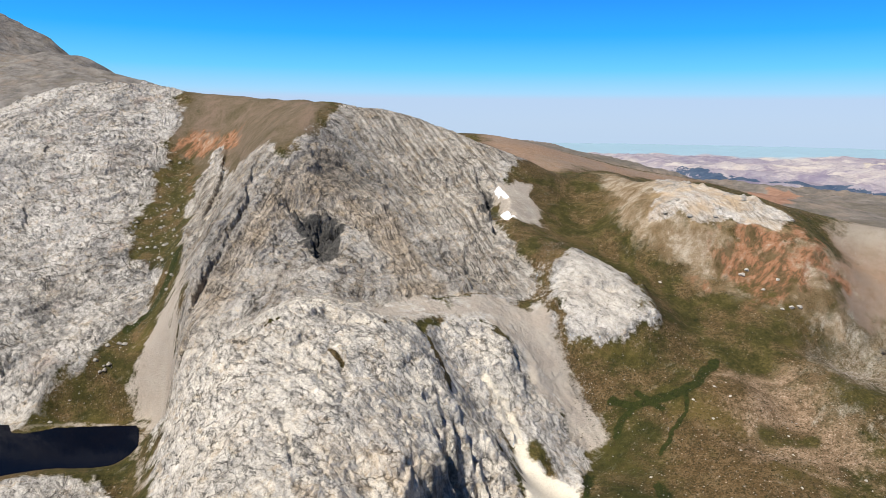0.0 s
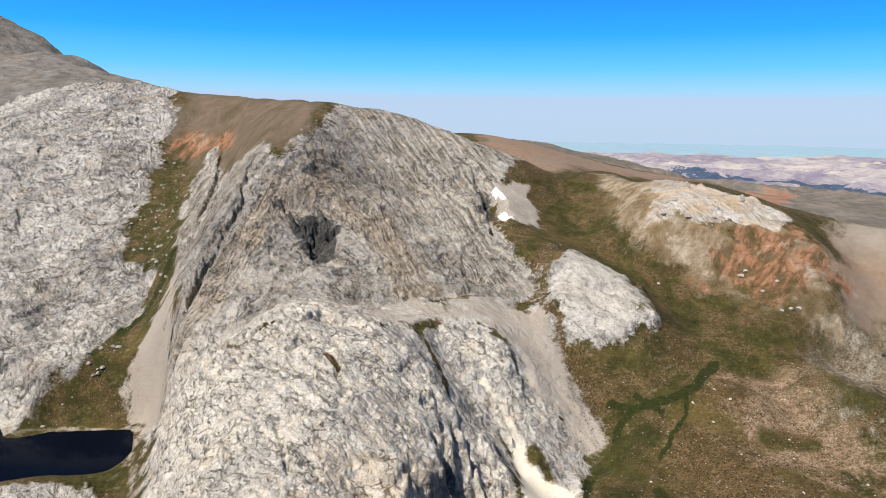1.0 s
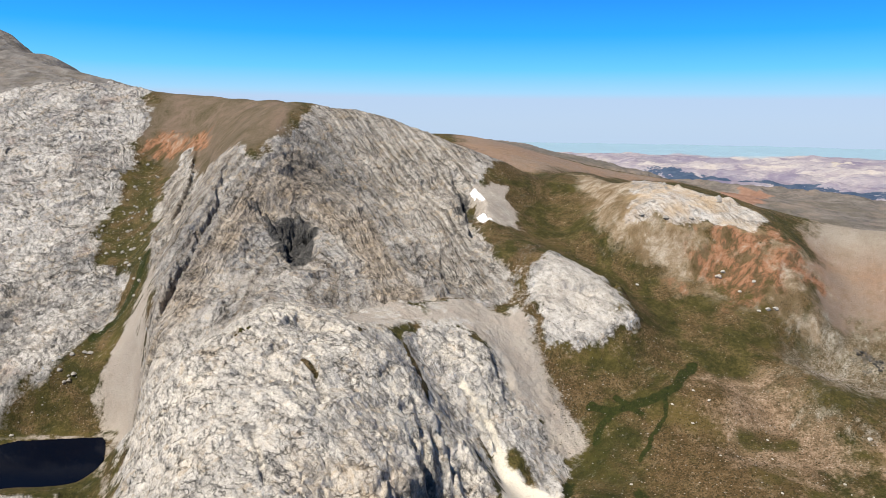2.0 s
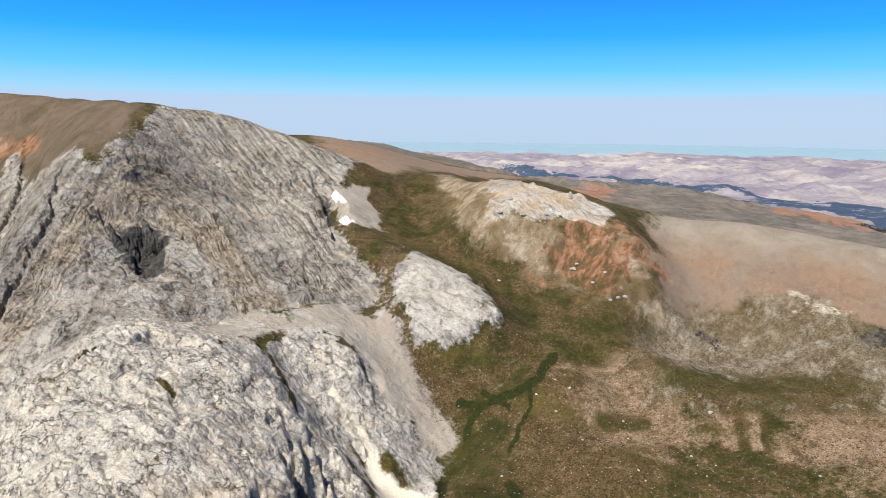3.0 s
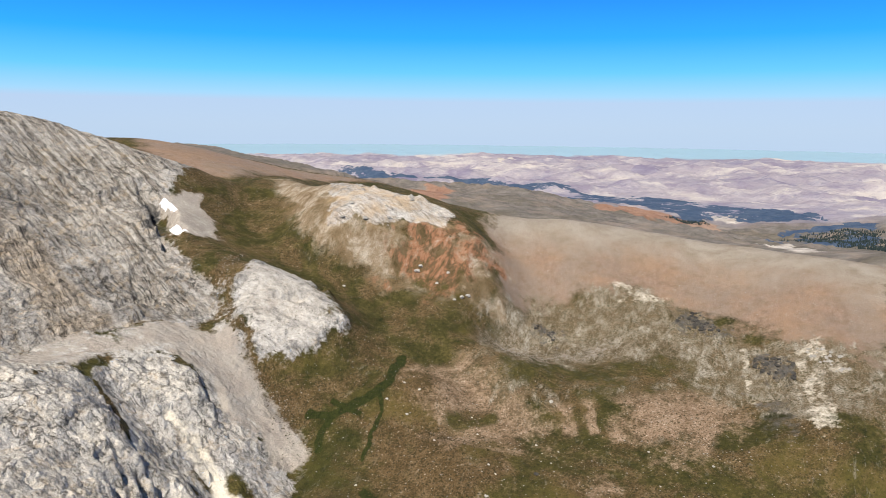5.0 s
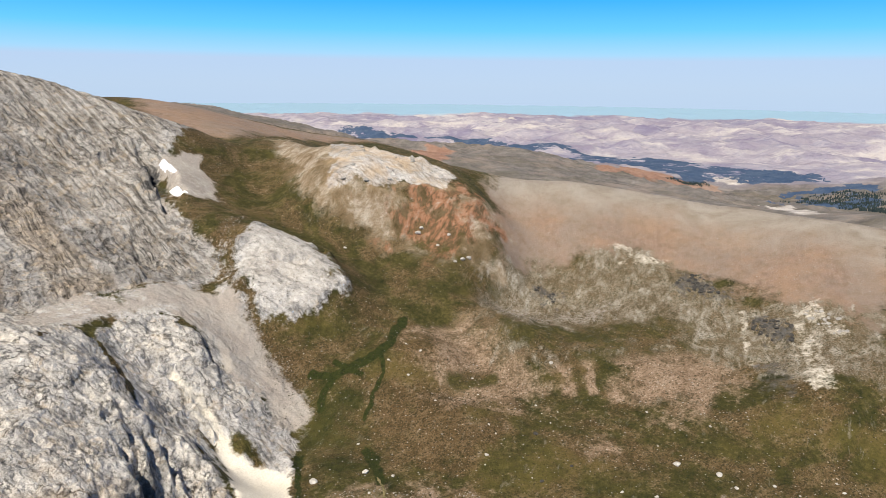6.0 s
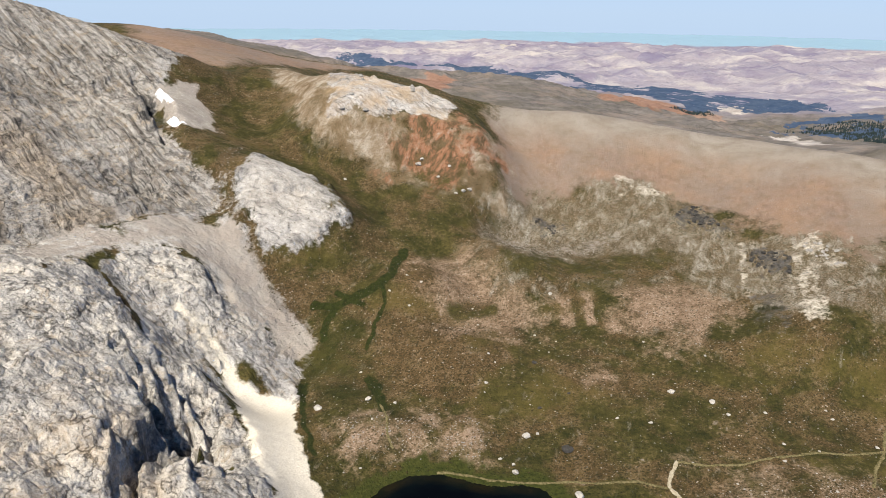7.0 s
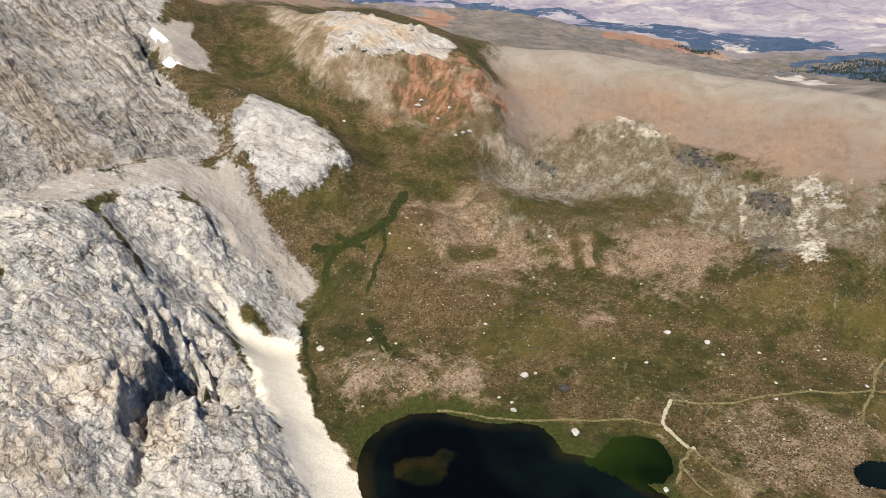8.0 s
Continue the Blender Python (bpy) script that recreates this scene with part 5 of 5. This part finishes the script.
for name, outline, label, category in (
        ("rock_slab", REGIONS["slab"], "pale grey limestone slab above the grassy basin", "rock"),
        ("rock_knob", KNOB, "rounded grey limestone knob beside the scree gully", "rock"),
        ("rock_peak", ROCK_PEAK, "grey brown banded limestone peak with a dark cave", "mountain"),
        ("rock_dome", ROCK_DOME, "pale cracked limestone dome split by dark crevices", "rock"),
        ("rock_cliff", ROCK_CLIFF, "pale grey folded limestone cliff above the small lake", "cliff"),
        ("lakeside_rock", LAKESIDE_ROCK, "pale rounded limestone outcrop beside the small lake", "rock"),
        ("rock_crag", REGIONS["crag_rock"], "grey limestone crag on the ridge above red soil", "rock"),
        ("scree_fan", REGIONS["white_fan"], "bright white scree fan running down to the meadow", "scree"),
        ("earth_bluff", REGIONS["bluff"], "gullied grey and brown earth bluff with dark outcrops", "slope"),
        ("soil_ridge", REGIONS["ridge_soil"], "smooth pinkish brown bare soil ridge", "ridge")):
    chosen = free & (inside_by(outline, mid_x, mid_y) + wander > 0)
    free &= ~chosen
    if name in ("rock_peak", "rock_dome", "rock_slab", "rock_knob", "rock_cliff"):
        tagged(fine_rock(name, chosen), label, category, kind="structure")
        continue
    tagged(cut(name, chosen, QUADS, CO, SHARED, TERRAIN), label, category, kind="structure")
tagged(cut("ground", free, QUADS, CO, SHARED, TERRAIN), "grassy brown mountain basin with stones and scree", "ground", kind="structure")

# ------------------------------------------------------------------ ground out to the horizon
CX, CY = 150.0, 420.0
radii = np.geomspace(260, 4600, 220)
turns = np.linspace(0, 2 * np.pi, 1300, endpoint=False)
RR, AA = np.meshgrid(radii, turns, indexing="ij")
FX, FY = (CX + RR * np.sin(AA)).ravel(), (CY + RR * np.cos(AA)).ravel()
FZ = base_height(FX, FY)
far_off = smooth(np.hypot(FX, FY), 1500, 2300)
level_top = 1 - 0.93 * smooth(FX, -360, -270) * smooth(-FX, -190, -70) * smooth(FY, 800, 950)
FZ = FZ + level_top * smooth(np.hypot(FX - CX, FY - CY), 600, 1100) * (1 - far_off) * (9 * fbm(FX, FY, 160, 5, 201) + 8 * (ridged(FX, FY, 120, 5, 211) - 0.5))
VALLEY_WOODS = [(1211, 1216), (1476, 1737), (1722, 1541), (1919, 1304), (1888, 1099), (1877, 934), (1828, 723), (1530, 703), (1426, 936), (1358, 998), (1365, 1084)]
flat_valley = cover(VALLEY_WOODS, FX, FY, 120, 60, 200, 8)
FZ = FZ + far_off * (1 - 0.9 * flat_valley) * (1 - smooth(np.hypot(FX, FY), 3600, 4700)) * (24 * (ridged(FX, FY, 520, 6, 221) - 0.6) + 16 * fbm(FX, FY, 300, 5, 231))
FZ = FZ + far_off * 5 * fbm(FX, FY, 160, 4, 241)
FAR_REGIONS = {
    "woods": [[(1311, 1316), (1676, 1637), (1722, 1441), (1819, 1304), (1788, 1099), (1777, 934), (1728, 773), (1630, 753), (1526, 936), (1458, 998), (1465, 1084), (1509, 1206), (1477, 1357)],
              [(1445, 2789), (1552, 2491), (1689, 2098), (1710, 1671), (1494, 1496), (1537, 1911), (1440, 2312), (1200, 2300)],
              [(1159, 669), (1509, 791), (1634, 731), (1611, 645), (1342, 536), (1241, 601)]],
    "near_hill": [[(613, 1067), (860, 1249), (889, 1075), (982, 988), (1058, 861), (607, 363), (573, 387), (503, 501), (386, 531), (318, 581)], [(-888, 1648), (-777, 1906), (-654, 1921), (-364, 1437), (-238, 1007), (-340, 1016), (-413, 987), (-567, 1026)]],
    "red": [[(643, 990), (855, 1252), (878, 1191), (684, 946), (372, 558)], [(1081, 1004), (1405, 1176), (1443, 1067), (1457, 981), (1143, 887), (1046, 934)]],
    "pink": [[(282, 907), (360, 980), (508, 1069), (591, 1066), (487, 1026), (345, 899), (290, 868)], [(1404, 1038), (1457, 936), (1367, 851), (1213, 870)]],
    "bare": [[(1490, 1019), (1613, 1006), (1611, 915), (1537, 943)], [(2305, 2724), (2581, 2930), (2460, 2748), (2279, 2651)], [(1734, 2685), (1826, 2637), (1747, 2502), (1680, 2533)], [(1095, 628), (1191, 625), (866, 430), (890, 478)]],
    "horizon_haze": [[(1935, 4191), (2808, 3783), (3601, 3016), (4057, 2503), (3853, 2377), (3408, 2853), (2635, 3552), (1839, 3984)]],
}
FAR_MASKS = {}
for k, outlines in FAR_REGIONS.items():
    size = 1 if k in ("red", "bare", "near_hill", "pink") else 3
    FAR_MASKS[k] = any_of(*[cover(o, FX, FY, 14 * size, 16 * size, 60 * size, i) for i, o in enumerate(outlines) if len(o) > 2])
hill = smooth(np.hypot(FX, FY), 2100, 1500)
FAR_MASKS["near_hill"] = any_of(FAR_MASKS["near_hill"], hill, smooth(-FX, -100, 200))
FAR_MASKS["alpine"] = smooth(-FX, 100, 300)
# haze tint put into the colour by distance, all round the horizon
FAR_MASKS["horizon_haze"] = smooth(np.hypot(FX, FY), 3950, 4250) * 0.9
within = (FX > GX[0] + 6) & (FX < GX[-1] - 6) & (FY > GY[0] + 6) & (FY < GY[-1] - 6)
FZ = np.where((FX > GX[0]) & (FX < GX[-1]) & (FY > GY[0]) & (FY < GY[-1]), FZ - 6, FZ)
grid = np.arange(FX.size).reshape(RR.shape)
ring = np.stack([grid[:-1], np.roll(grid[:-1], -1, 1), np.roll(grid[1:], -1, 1), grid[1:]], -1).reshape(-1, 4)[:, ::-1]
keep = ~within[ring].all(1)
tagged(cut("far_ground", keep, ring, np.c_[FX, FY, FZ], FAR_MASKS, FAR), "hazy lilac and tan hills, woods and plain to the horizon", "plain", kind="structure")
# the unseen ground under and behind the camera
inner = np.stack(np.meshgrid(np.linspace(-440, 670, 112), np.linspace(-10, 75, 10)), -1).reshape(-1, 2)
heights = base_height(inner[:, 0], inner[:, 1]) - 3
k = np.arange(1120).reshape(10, 112)
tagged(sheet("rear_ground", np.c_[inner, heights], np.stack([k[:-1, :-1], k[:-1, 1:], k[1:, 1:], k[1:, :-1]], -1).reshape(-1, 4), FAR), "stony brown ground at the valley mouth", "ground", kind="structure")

# ------------------------------------------------------------------ water, snow, paths


def draped(name, outline, material, thick, cell=0.8, level=None, grow=0.0, ragged=1.0):
    """A thin body lying on the ground within an outline, or a level water surface."""
    p = np.array(outline, float)
    xs, ys = np.arange(p[:, 0].min() - 6, p[:, 0].max() + 6, cell), np.arange(p[:, 1].min() - 6, p[:, 1].max() + 6, cell)
    mx, my = np.meshgrid(xs, ys)
    fx, fy = mx.ravel(), my.ravel()
    d = inside_by(outline, fx, fy) + grow + ragged * fbm(fx, fy, 6, 3, 161)
    z = np.full(fx.shape, float(level)) if level is not None else ground_at(fx, fy) + thick * smooth(d, -0.6, 2.2) - 0.25 * (d < 0)
    grid = np.arange(fx.size).reshape(mx.shape)
    q = np.stack([grid[:-1, :-1], grid[:-1, 1:], grid[1:, 1:], grid[1:, :-1]], -1).reshape(-1, 4)
    return cut(name, (d[q] > -cell).any(1), q, np.c_[fx, fy, z], {"shoal": any_of(0.55 * (1 - smooth(d - grow, 0, 15)), 0.7 * cover(SHOAL_BAR, fx, fy, 4, 3, 12, 3)) * (outline is LAKE)}, material)


tagged(draped("lake", LAKE, WATER, 0, 1.5, 0.0, 4.0, 0), "still black lake with a grassy shore", "lake", kind="structure")
tagged(draped("lake", TARN, NAVY_WATER, 0, 4.0, -35.0, 4.0, 0), "dark navy lake under pale cliffs", "lake", kind="structure")
tagged(draped("bay", BAY, ALGAE_WATER, 0, 1.5, 0.03, 2.0, 0), "shallow bay of dark green algae beside the lake", "bay", kind="structure")
tagged(draped("pond", POND, WATER, 0, 0.6, 0.5, 1.0, 0), "small dark pond in the meadow", "pond", kind="structure")
for outline in ([(151, 628), (155, 629), (160, 619), (158, 596), (155, 597), (154, 614)], [(147, 586), (150, 583), (152, 574), (157, 563), (152, 565), (146, 571)]):
    tagged(draped("snow_patch", outline, SNOW, 0.6, 0.6, grow=-0.2, ragged=0.4), "dirty white patch of old snow on scree", "snow", "snow patches")


def ribbon(name, line, wide, material, thick=0.2, cell=0.4):
    """A trodden or flowing strip that follows the ground along a line of the plan."""
    p = np.array(line, float)
    xs, ys = np.arange(p[:, 0].min() - 5, p[:, 0].max() + 5, cell), np.arange(p[:, 1].min() - 5, p[:, 1].max() + 5, cell)
    mx, my = np.meshgrid(xs, ys)
    fx, fy = mx.ravel(), my.ravel()
    d = away_from(line, fx + 1.0 * fbm(fx, fy, 18, 3, 171), fy + 1.0 * fbm(fx, fy, 18, 3, 172))[0]
    d = wide / 2 - d + 0.5 * fbm(fx, fy, 3, 3, 173)
    grid = np.arange(fx.size).reshape(mx.shape)
    q = np.stack([grid[:-1, :-1], grid[:-1, 1:], grid[1:, 1:], grid[1:, :-1]], -1).reshape(-1, 4)
    return cut(name, (d[q] > 0).any(1), q, np.c_[fx, fy, ground_at(fx, fy) + thick * smooth(d, -0.6, 0.3) - 0.02], {}, material)


for line, wide, label in (
        ([(250, 173), (259, 163), (274, 154), (290, 148), (307, 139), (321, 129), (344, 117)], 0.9, "pale grassy vehicle track across the meadow"),
        ([(250, 173), (242, 170), (233, 164), (230, 157), (229, 151), (227, 144)], 1.3, "bright dusty vehicle track beside the lake"),
        ([(227, 144), (224, 134), (225, 124), (230, 114)], 0.9, "narrow trodden path along the bank"),
        ([(157, 233), (166, 223), (172, 215), (190, 201), (209, 185), (225, 175), (232, 164)], 0.8, "narrow trodden path along the lake shore"),
        ([(367, 129), (357, 128), (337, 121), (320, 117), (307, 112)], 0.8, "narrow trodden path branching over the meadow"),
        ([(227, 144), (220, 145), (214, 141), (208, 138)], 0.8, "narrow trodden path to the algae bay"),
        ([(217, 143), (216, 140), (213, 133), (213, 125)], 0.7, "narrow trodden path on the lake bank"),
        ([(159, 287), (155, 274), (151, 267), (147, 256)], 0.6, "thin pale dry stream bed in the turf")):
    tagged(ribbon("path", line, wide, DUSTY_TRACK if "dusty" in label else GRASSY_TRACK), label, "path", kind="structure")

# ------------------------------------------------------------------ boulders


def boulder_mesh(name, seed, material, flat=0.7):
    """A weathered block about 2 m across, with facets and worn corners."""
    rng = random.Random(seed)
    bm = bmesh.new()
    bmesh.ops.create_icosphere(bm, subdivisions=3, radius=1.0)
    cuts = [(Vector((rng.gauss(0, 1), rng.gauss(0, 1), rng.gauss(0, 1))).normalized(), rng.uniform(0.55, 0.85)) for _ in range(9)]
    for v in bm.verts:
        for n, d in cuts:
            over = v.co.dot(n) - d
            if over > 0:
                v.co -= n * over * 0.92
        v.co += v.co.normalized() * 0.10 * noise.noise(v.co * 2.3 + Vector((seed, 0, 0)))
        v.co.x *= 1.15
        v.co.z *= flat
    me = bpy.data.meshes.new(name)
    bm.to_mesh(me)
    bm.free()
    me.materials.append(material)
    return me


PALE_BLOCKS = [boulder_mesh("boulder", 11 + k, PALE_STONE, 0.6 + 0.07 * k) for k in range(4)]
GREY_STONE = boulder_material("grey_boulder", (0.16, 0.15, 0.135), (0.44, 0.41, 0.365))
GREY_BLOCKS = [boulder_mesh("boulder", 51 + k, GREY_STONE, 0.7) for k in range(2)]
DARK_BLOCKS = [boulder_mesh("boulder", 31 + k, DARK_STONE, 0.7) for k in range(2)]


def lay(name, mesh, x, y, radius, label, category, group, turn=0.0, sink=0.25):
    ob = new(name, mesh)
    z = float(ground_at(x, y))
    ob.matrix_world = pose(x, y, z + radius * (0.45 - sink), 0, 0, turn) @ Matrix.Diagonal((radius, radius, radius, 1))
    return tagged(ob, label, category, group)


rng = random.Random(5)
for (x, y), radius in zip([(206, 228), (291, 208), (301, 190), (185, 212), (132, 304), (156, 294), (214, 269), (262, 198), (337, 124), (197, 184), (305, 315), (201, 138), (168, 323), (166, 284)], (2.0, 2.0, 1.7, 1.8, 2.0, 1.7, 1.2, 1.1, 1.1, 2.2, 1.5, 1.3, 0.9, 0.9)):
    lay("boulder", rng.choice(PALE_BLOCKS), x, y, radius, "pale limestone boulder lying alone in the meadow", "boulder", "meadow boulders", rng.uniform(0, 360))
for (x, y), radius in zip([(215, 209), (249, 269), (246, 239), (225, 239)], (2.6, 1.3, 1.0, 1.0)):
    lay("boulder", rng.choice(DARK_BLOCKS), x, y, radius, "dark grey boulder lying in the meadow grass", "boulder", "meadow boulders", rng.uniform(0, 360))
for (x, y), radius in zip([(64, 455), (253, 494), (313, 480), (318, 482), (324, 434), (330, 434), (317, 434), (329, 459), (315, 455), (208, 434)], (2.2, 1.4, 2.6, 2.0, 2.2, 2.0, 1.6, 1.5, 1.4, 1.2)):
    lay("boulder", rng.choice(PALE_BLOCKS), x, y, radius, "pale limestone block standing out of the slope", "boulder", "slope blocks", rng.uniform(0, 360), 0.35)


for outline, count, blocks, low, high, label in (
        (REGIONS["dark_outcrop_a"], 60, DARK_BLOCKS, 0.7, 2.0, "dark shattered outcrop block on the earth bluff"),
        (REGIONS["dark_outcrop_b"], 50, DARK_BLOCKS, 0.7, 1.9, "dark shattered outcrop block on the earth bluff"),
        (REGIONS["dark_outcrop_c"], 14, DARK_BLOCKS, 0.7, 1.7, "dark shattered outcrop block on the earth bluff"),
        (REGIONS["pale_outcrop"], 26, GREY_BLOCKS, 0.7, 1.9, "pale weathered outcrop block on the earth bluff"),
        (REGIONS["crag_rock"], 12, GREY_BLOCKS, 1.2, 3.2, "grey limestone block of the ridge crag")):
    p, done = np.array(outline, float), 0
    while done < count:
        x, y = (rng.uniform(p[:, k].min(), p[:, k].max()) for k in (0, 1))
        if inside_by(outline, np.array([x]), np.array([y]))[0] > 1:
            lay("outcrop_block", rng.choice(blocks), x, y, rng.uniform(low, high), label, "rock", "outcrop blocks", rng.uniform(0, 360), 0.4)
            done += 1


def scattered(outline, count, seed):
    p, r, out = np.array(outline, float), np.random.RandomState(seed), []
    while len(out) < count:
        q = r.uniform(p.min(0), p.max(0), (count * 4, 2))
        out.extend(q[inside_by(outline, q[:, 0], q[:, 1]) > 0])
    return np.array(out[:count])


for x, y in scattered(REGIONS["gully_grass"], 130, 3):
    lay("boulder", rng.choice(GREY_BLOCKS), x, y, 0.5 + 1.9 * rng.random() ** 2.2, "grey fallen limestone boulder in the grassy gully", "boulder", "gully boulders", rng.uniform(0, 360))
MEADOW = [(125, 295), (157, 358), (244, 391), (278, 324), (317, 263), (411, 157), (287, 94), (246, 154), (251, 177), (202, 196), (167, 227), (140, 244), (109, 232)]
for x, y in scattered(MEADOW, 42, 4):
    lay("boulder", rng.choice(PALE_BLOCKS), x, y, rng.uniform(0.45, 1.0), "small pale boulder in the meadow grass", "boulder", "meadow boulders", rng.uniform(0, 360))


def litter(name, plan, sizes, flat, material, seed, label, category):
    """Many small stones or cushions in one mesh: eight-sided lumps at points of the plan."""
    r = np.random.RandomState(seed)
    shape = np.array([[1, 0, 0], [0, 1, 0], [-1, 0, 0], [0, -1, 0], [0, 0, 1], [0, 0, -0.4]], float)
    faces = np.array([[0, 1, 4], [1, 2, 4], [2, 3, 4], [3, 0, 4], [1, 0, 5], [2, 1, 5], [3, 2, 5], [0, 3, 5]])
    n = len(plan)
    a, c, s = r.uniform(0, 6.28, n), None, None
    c, s = np.cos(a), np.sin(a)
    v = shape[None] * r.uniform(0.7, 1.3, (n, 6, 1)) * sizes[:, None, None] * np.array([1, 1, flat])
    rot = np.stack([v[..., 0] * c[:, None] - v[..., 1] * s[:, None], v[..., 0] * s[:, None] + v[..., 1] * c[:, None], v[..., 2]], -1)
    rot += np.c_[plan, ground_at(plan[:, 0], plan[:, 1]) + 0.1 * sizes][:, None]
    tris = (faces[None] + 6 * np.arange(n)[:, None, None]).reshape(-1, 3)
    return tagged(sheet(name, rot.reshape(-1, 3), tris, material), label, category, kind="stuff")


r = np.random.RandomState(9)
BASIN = [(121, 299), (146, 380), (150, 433), (193, 454), (258, 427), (292, 342), (356, 298), (371, 222), (415, 160), (265, 85), (228, 125), (236, 161), (202, 196), (167, 227), (140, 244), (106, 225)]
STONES = np.concatenate([scattered(BASIN, 2600, 21), scattered(REGIONS["stony_meadow"], 900, 22), scattered(REGIONS["bluff_scree"], 1500, 23),
                         scattered(REGIONS["gully_grass"], 1800, 24), scattered(REGIONS["ridge_soil"], 500, 29), scattered(REGIONS["slab_heath"], 700, 25), scattered(REGIONS["mound_a"], 260, 26),
                         scattered(REGIONS["mound_b"], 200, 27), scattered(REGIONS["mound_c"], 260, 28)])
litter("loose_stones", STONES, 0.12 + 0.5 * r.power(0.22, len(STONES)), 0.7, GREY_STONE, 31, "grey loose stones strewn over turf and scree", "stones")


def cushion_material():
    g = Graph("low_cushion_plants")
    return g.done(g.ramp(g.noise(3, 4), (0.35, (0.024, 0.024, 0.007)), (0.65, (0.085, 0.058, 0.024))), 0.95)


CUSHION = cushion_material()
PLANTS = np.concatenate([scattered(BASIN, 9000, 41), scattered(REGIONS["brown_floor"], 2500, 42), scattered(REGIONS["stony_meadow"], 2000, 43),
                         scattered(REGIONS["moraine_b"], 900, 44), scattered(REGIONS["slab_heath"], 1200, 45), scattered(REGIONS["bluff_scree"], 1500, 46)])
litter("cushion_plants", PLANTS, 0.16 + 0.5 * r.power(0.4, len(PLANTS)), 0.55, CUSHION, 51, "dark low cushion plants and tussocks on the basin floor", "plants")


# ------------------------------------------------------------------ far conifers


def conifer_material():
    g = Graph("far_conifer")
    return g.done(g.ramp(g.noise(9, 4), (0.35, (0.010, 0.020, 0.022)), (0.65, (0.032, 0.045, 0.040))), 0.95)


def far_conifers(outlines, counts, seed):
    """Small ragged cones standing on the far hills, joined in one mesh."""
    r = np.random.RandomState(seed)
    plan = np.concatenate([scattered(o, n, seed + k) for k, (o, n) in enumerate(zip(outlines, counts))])
    plan = plan[fbm(plan[:, 0], plan[:, 1], 120, 4, 301) > -0.12]
    ring_no = np.abs(np.hypot(plan[:, 0] - CX, plan[:, 1] - CY)[:, None] - radii[None]).argmin(1)
    turn_no = np.round((np.arctan2(plan[:, 0] - CX, plan[:, 1] - CY) % (2 * np.pi)) / (2 * np.pi) * len(turns)).astype(int) % len(turns)
    tree = ring_no * len(turns) + turn_no
    n, high = len(plan), r.uniform(2.5, 6, len(plan))
    a = np.arange(6) * np.pi / 3
    tiers = []
    for low, top, wide in ((0.05, 0.55, 0.27), (0.35, 0.8, 0.19), (0.6, 1.0, 0.12)):
        rim = np.stack([np.cos(a) * wide, np.sin(a) * wide, np.full(6, low)], -1)
        tiers.append(np.concatenate([rim, [[0, 0, top]]]))
    shape = np.concatenate(tiers)
    faces = np.array([[7 * t + k, 7 * t + (k + 1) % 6, 7 * t + 6] for t in range(3) for k in range(6)])
    v = shape[None] * high[:, None, None] * r.uniform(0.8, 1.2, (n, len(shape), 1))
    v += np.c_[plan, FZ[tree] - 0.5][:, None]
    tris = (faces[None] + len(shape) * np.arange(n)[:, None, None]).reshape(-1, 3)
    return tagged(sheet("far_conifers", v.reshape(-1, 3), tris, conifer_material()), "dark scattered conifers on the far hills", "trees", kind="stuff")


far_conifers(([(1379, 757), (1525, 738), (1529, 610), (1555, 502), (1360, 438), (869, 351), (1286, 593), (1263, 642)], [(1387, 1041), (1450, 992), (1440, 940), (1311, 940)]), (5200, 400), 61)
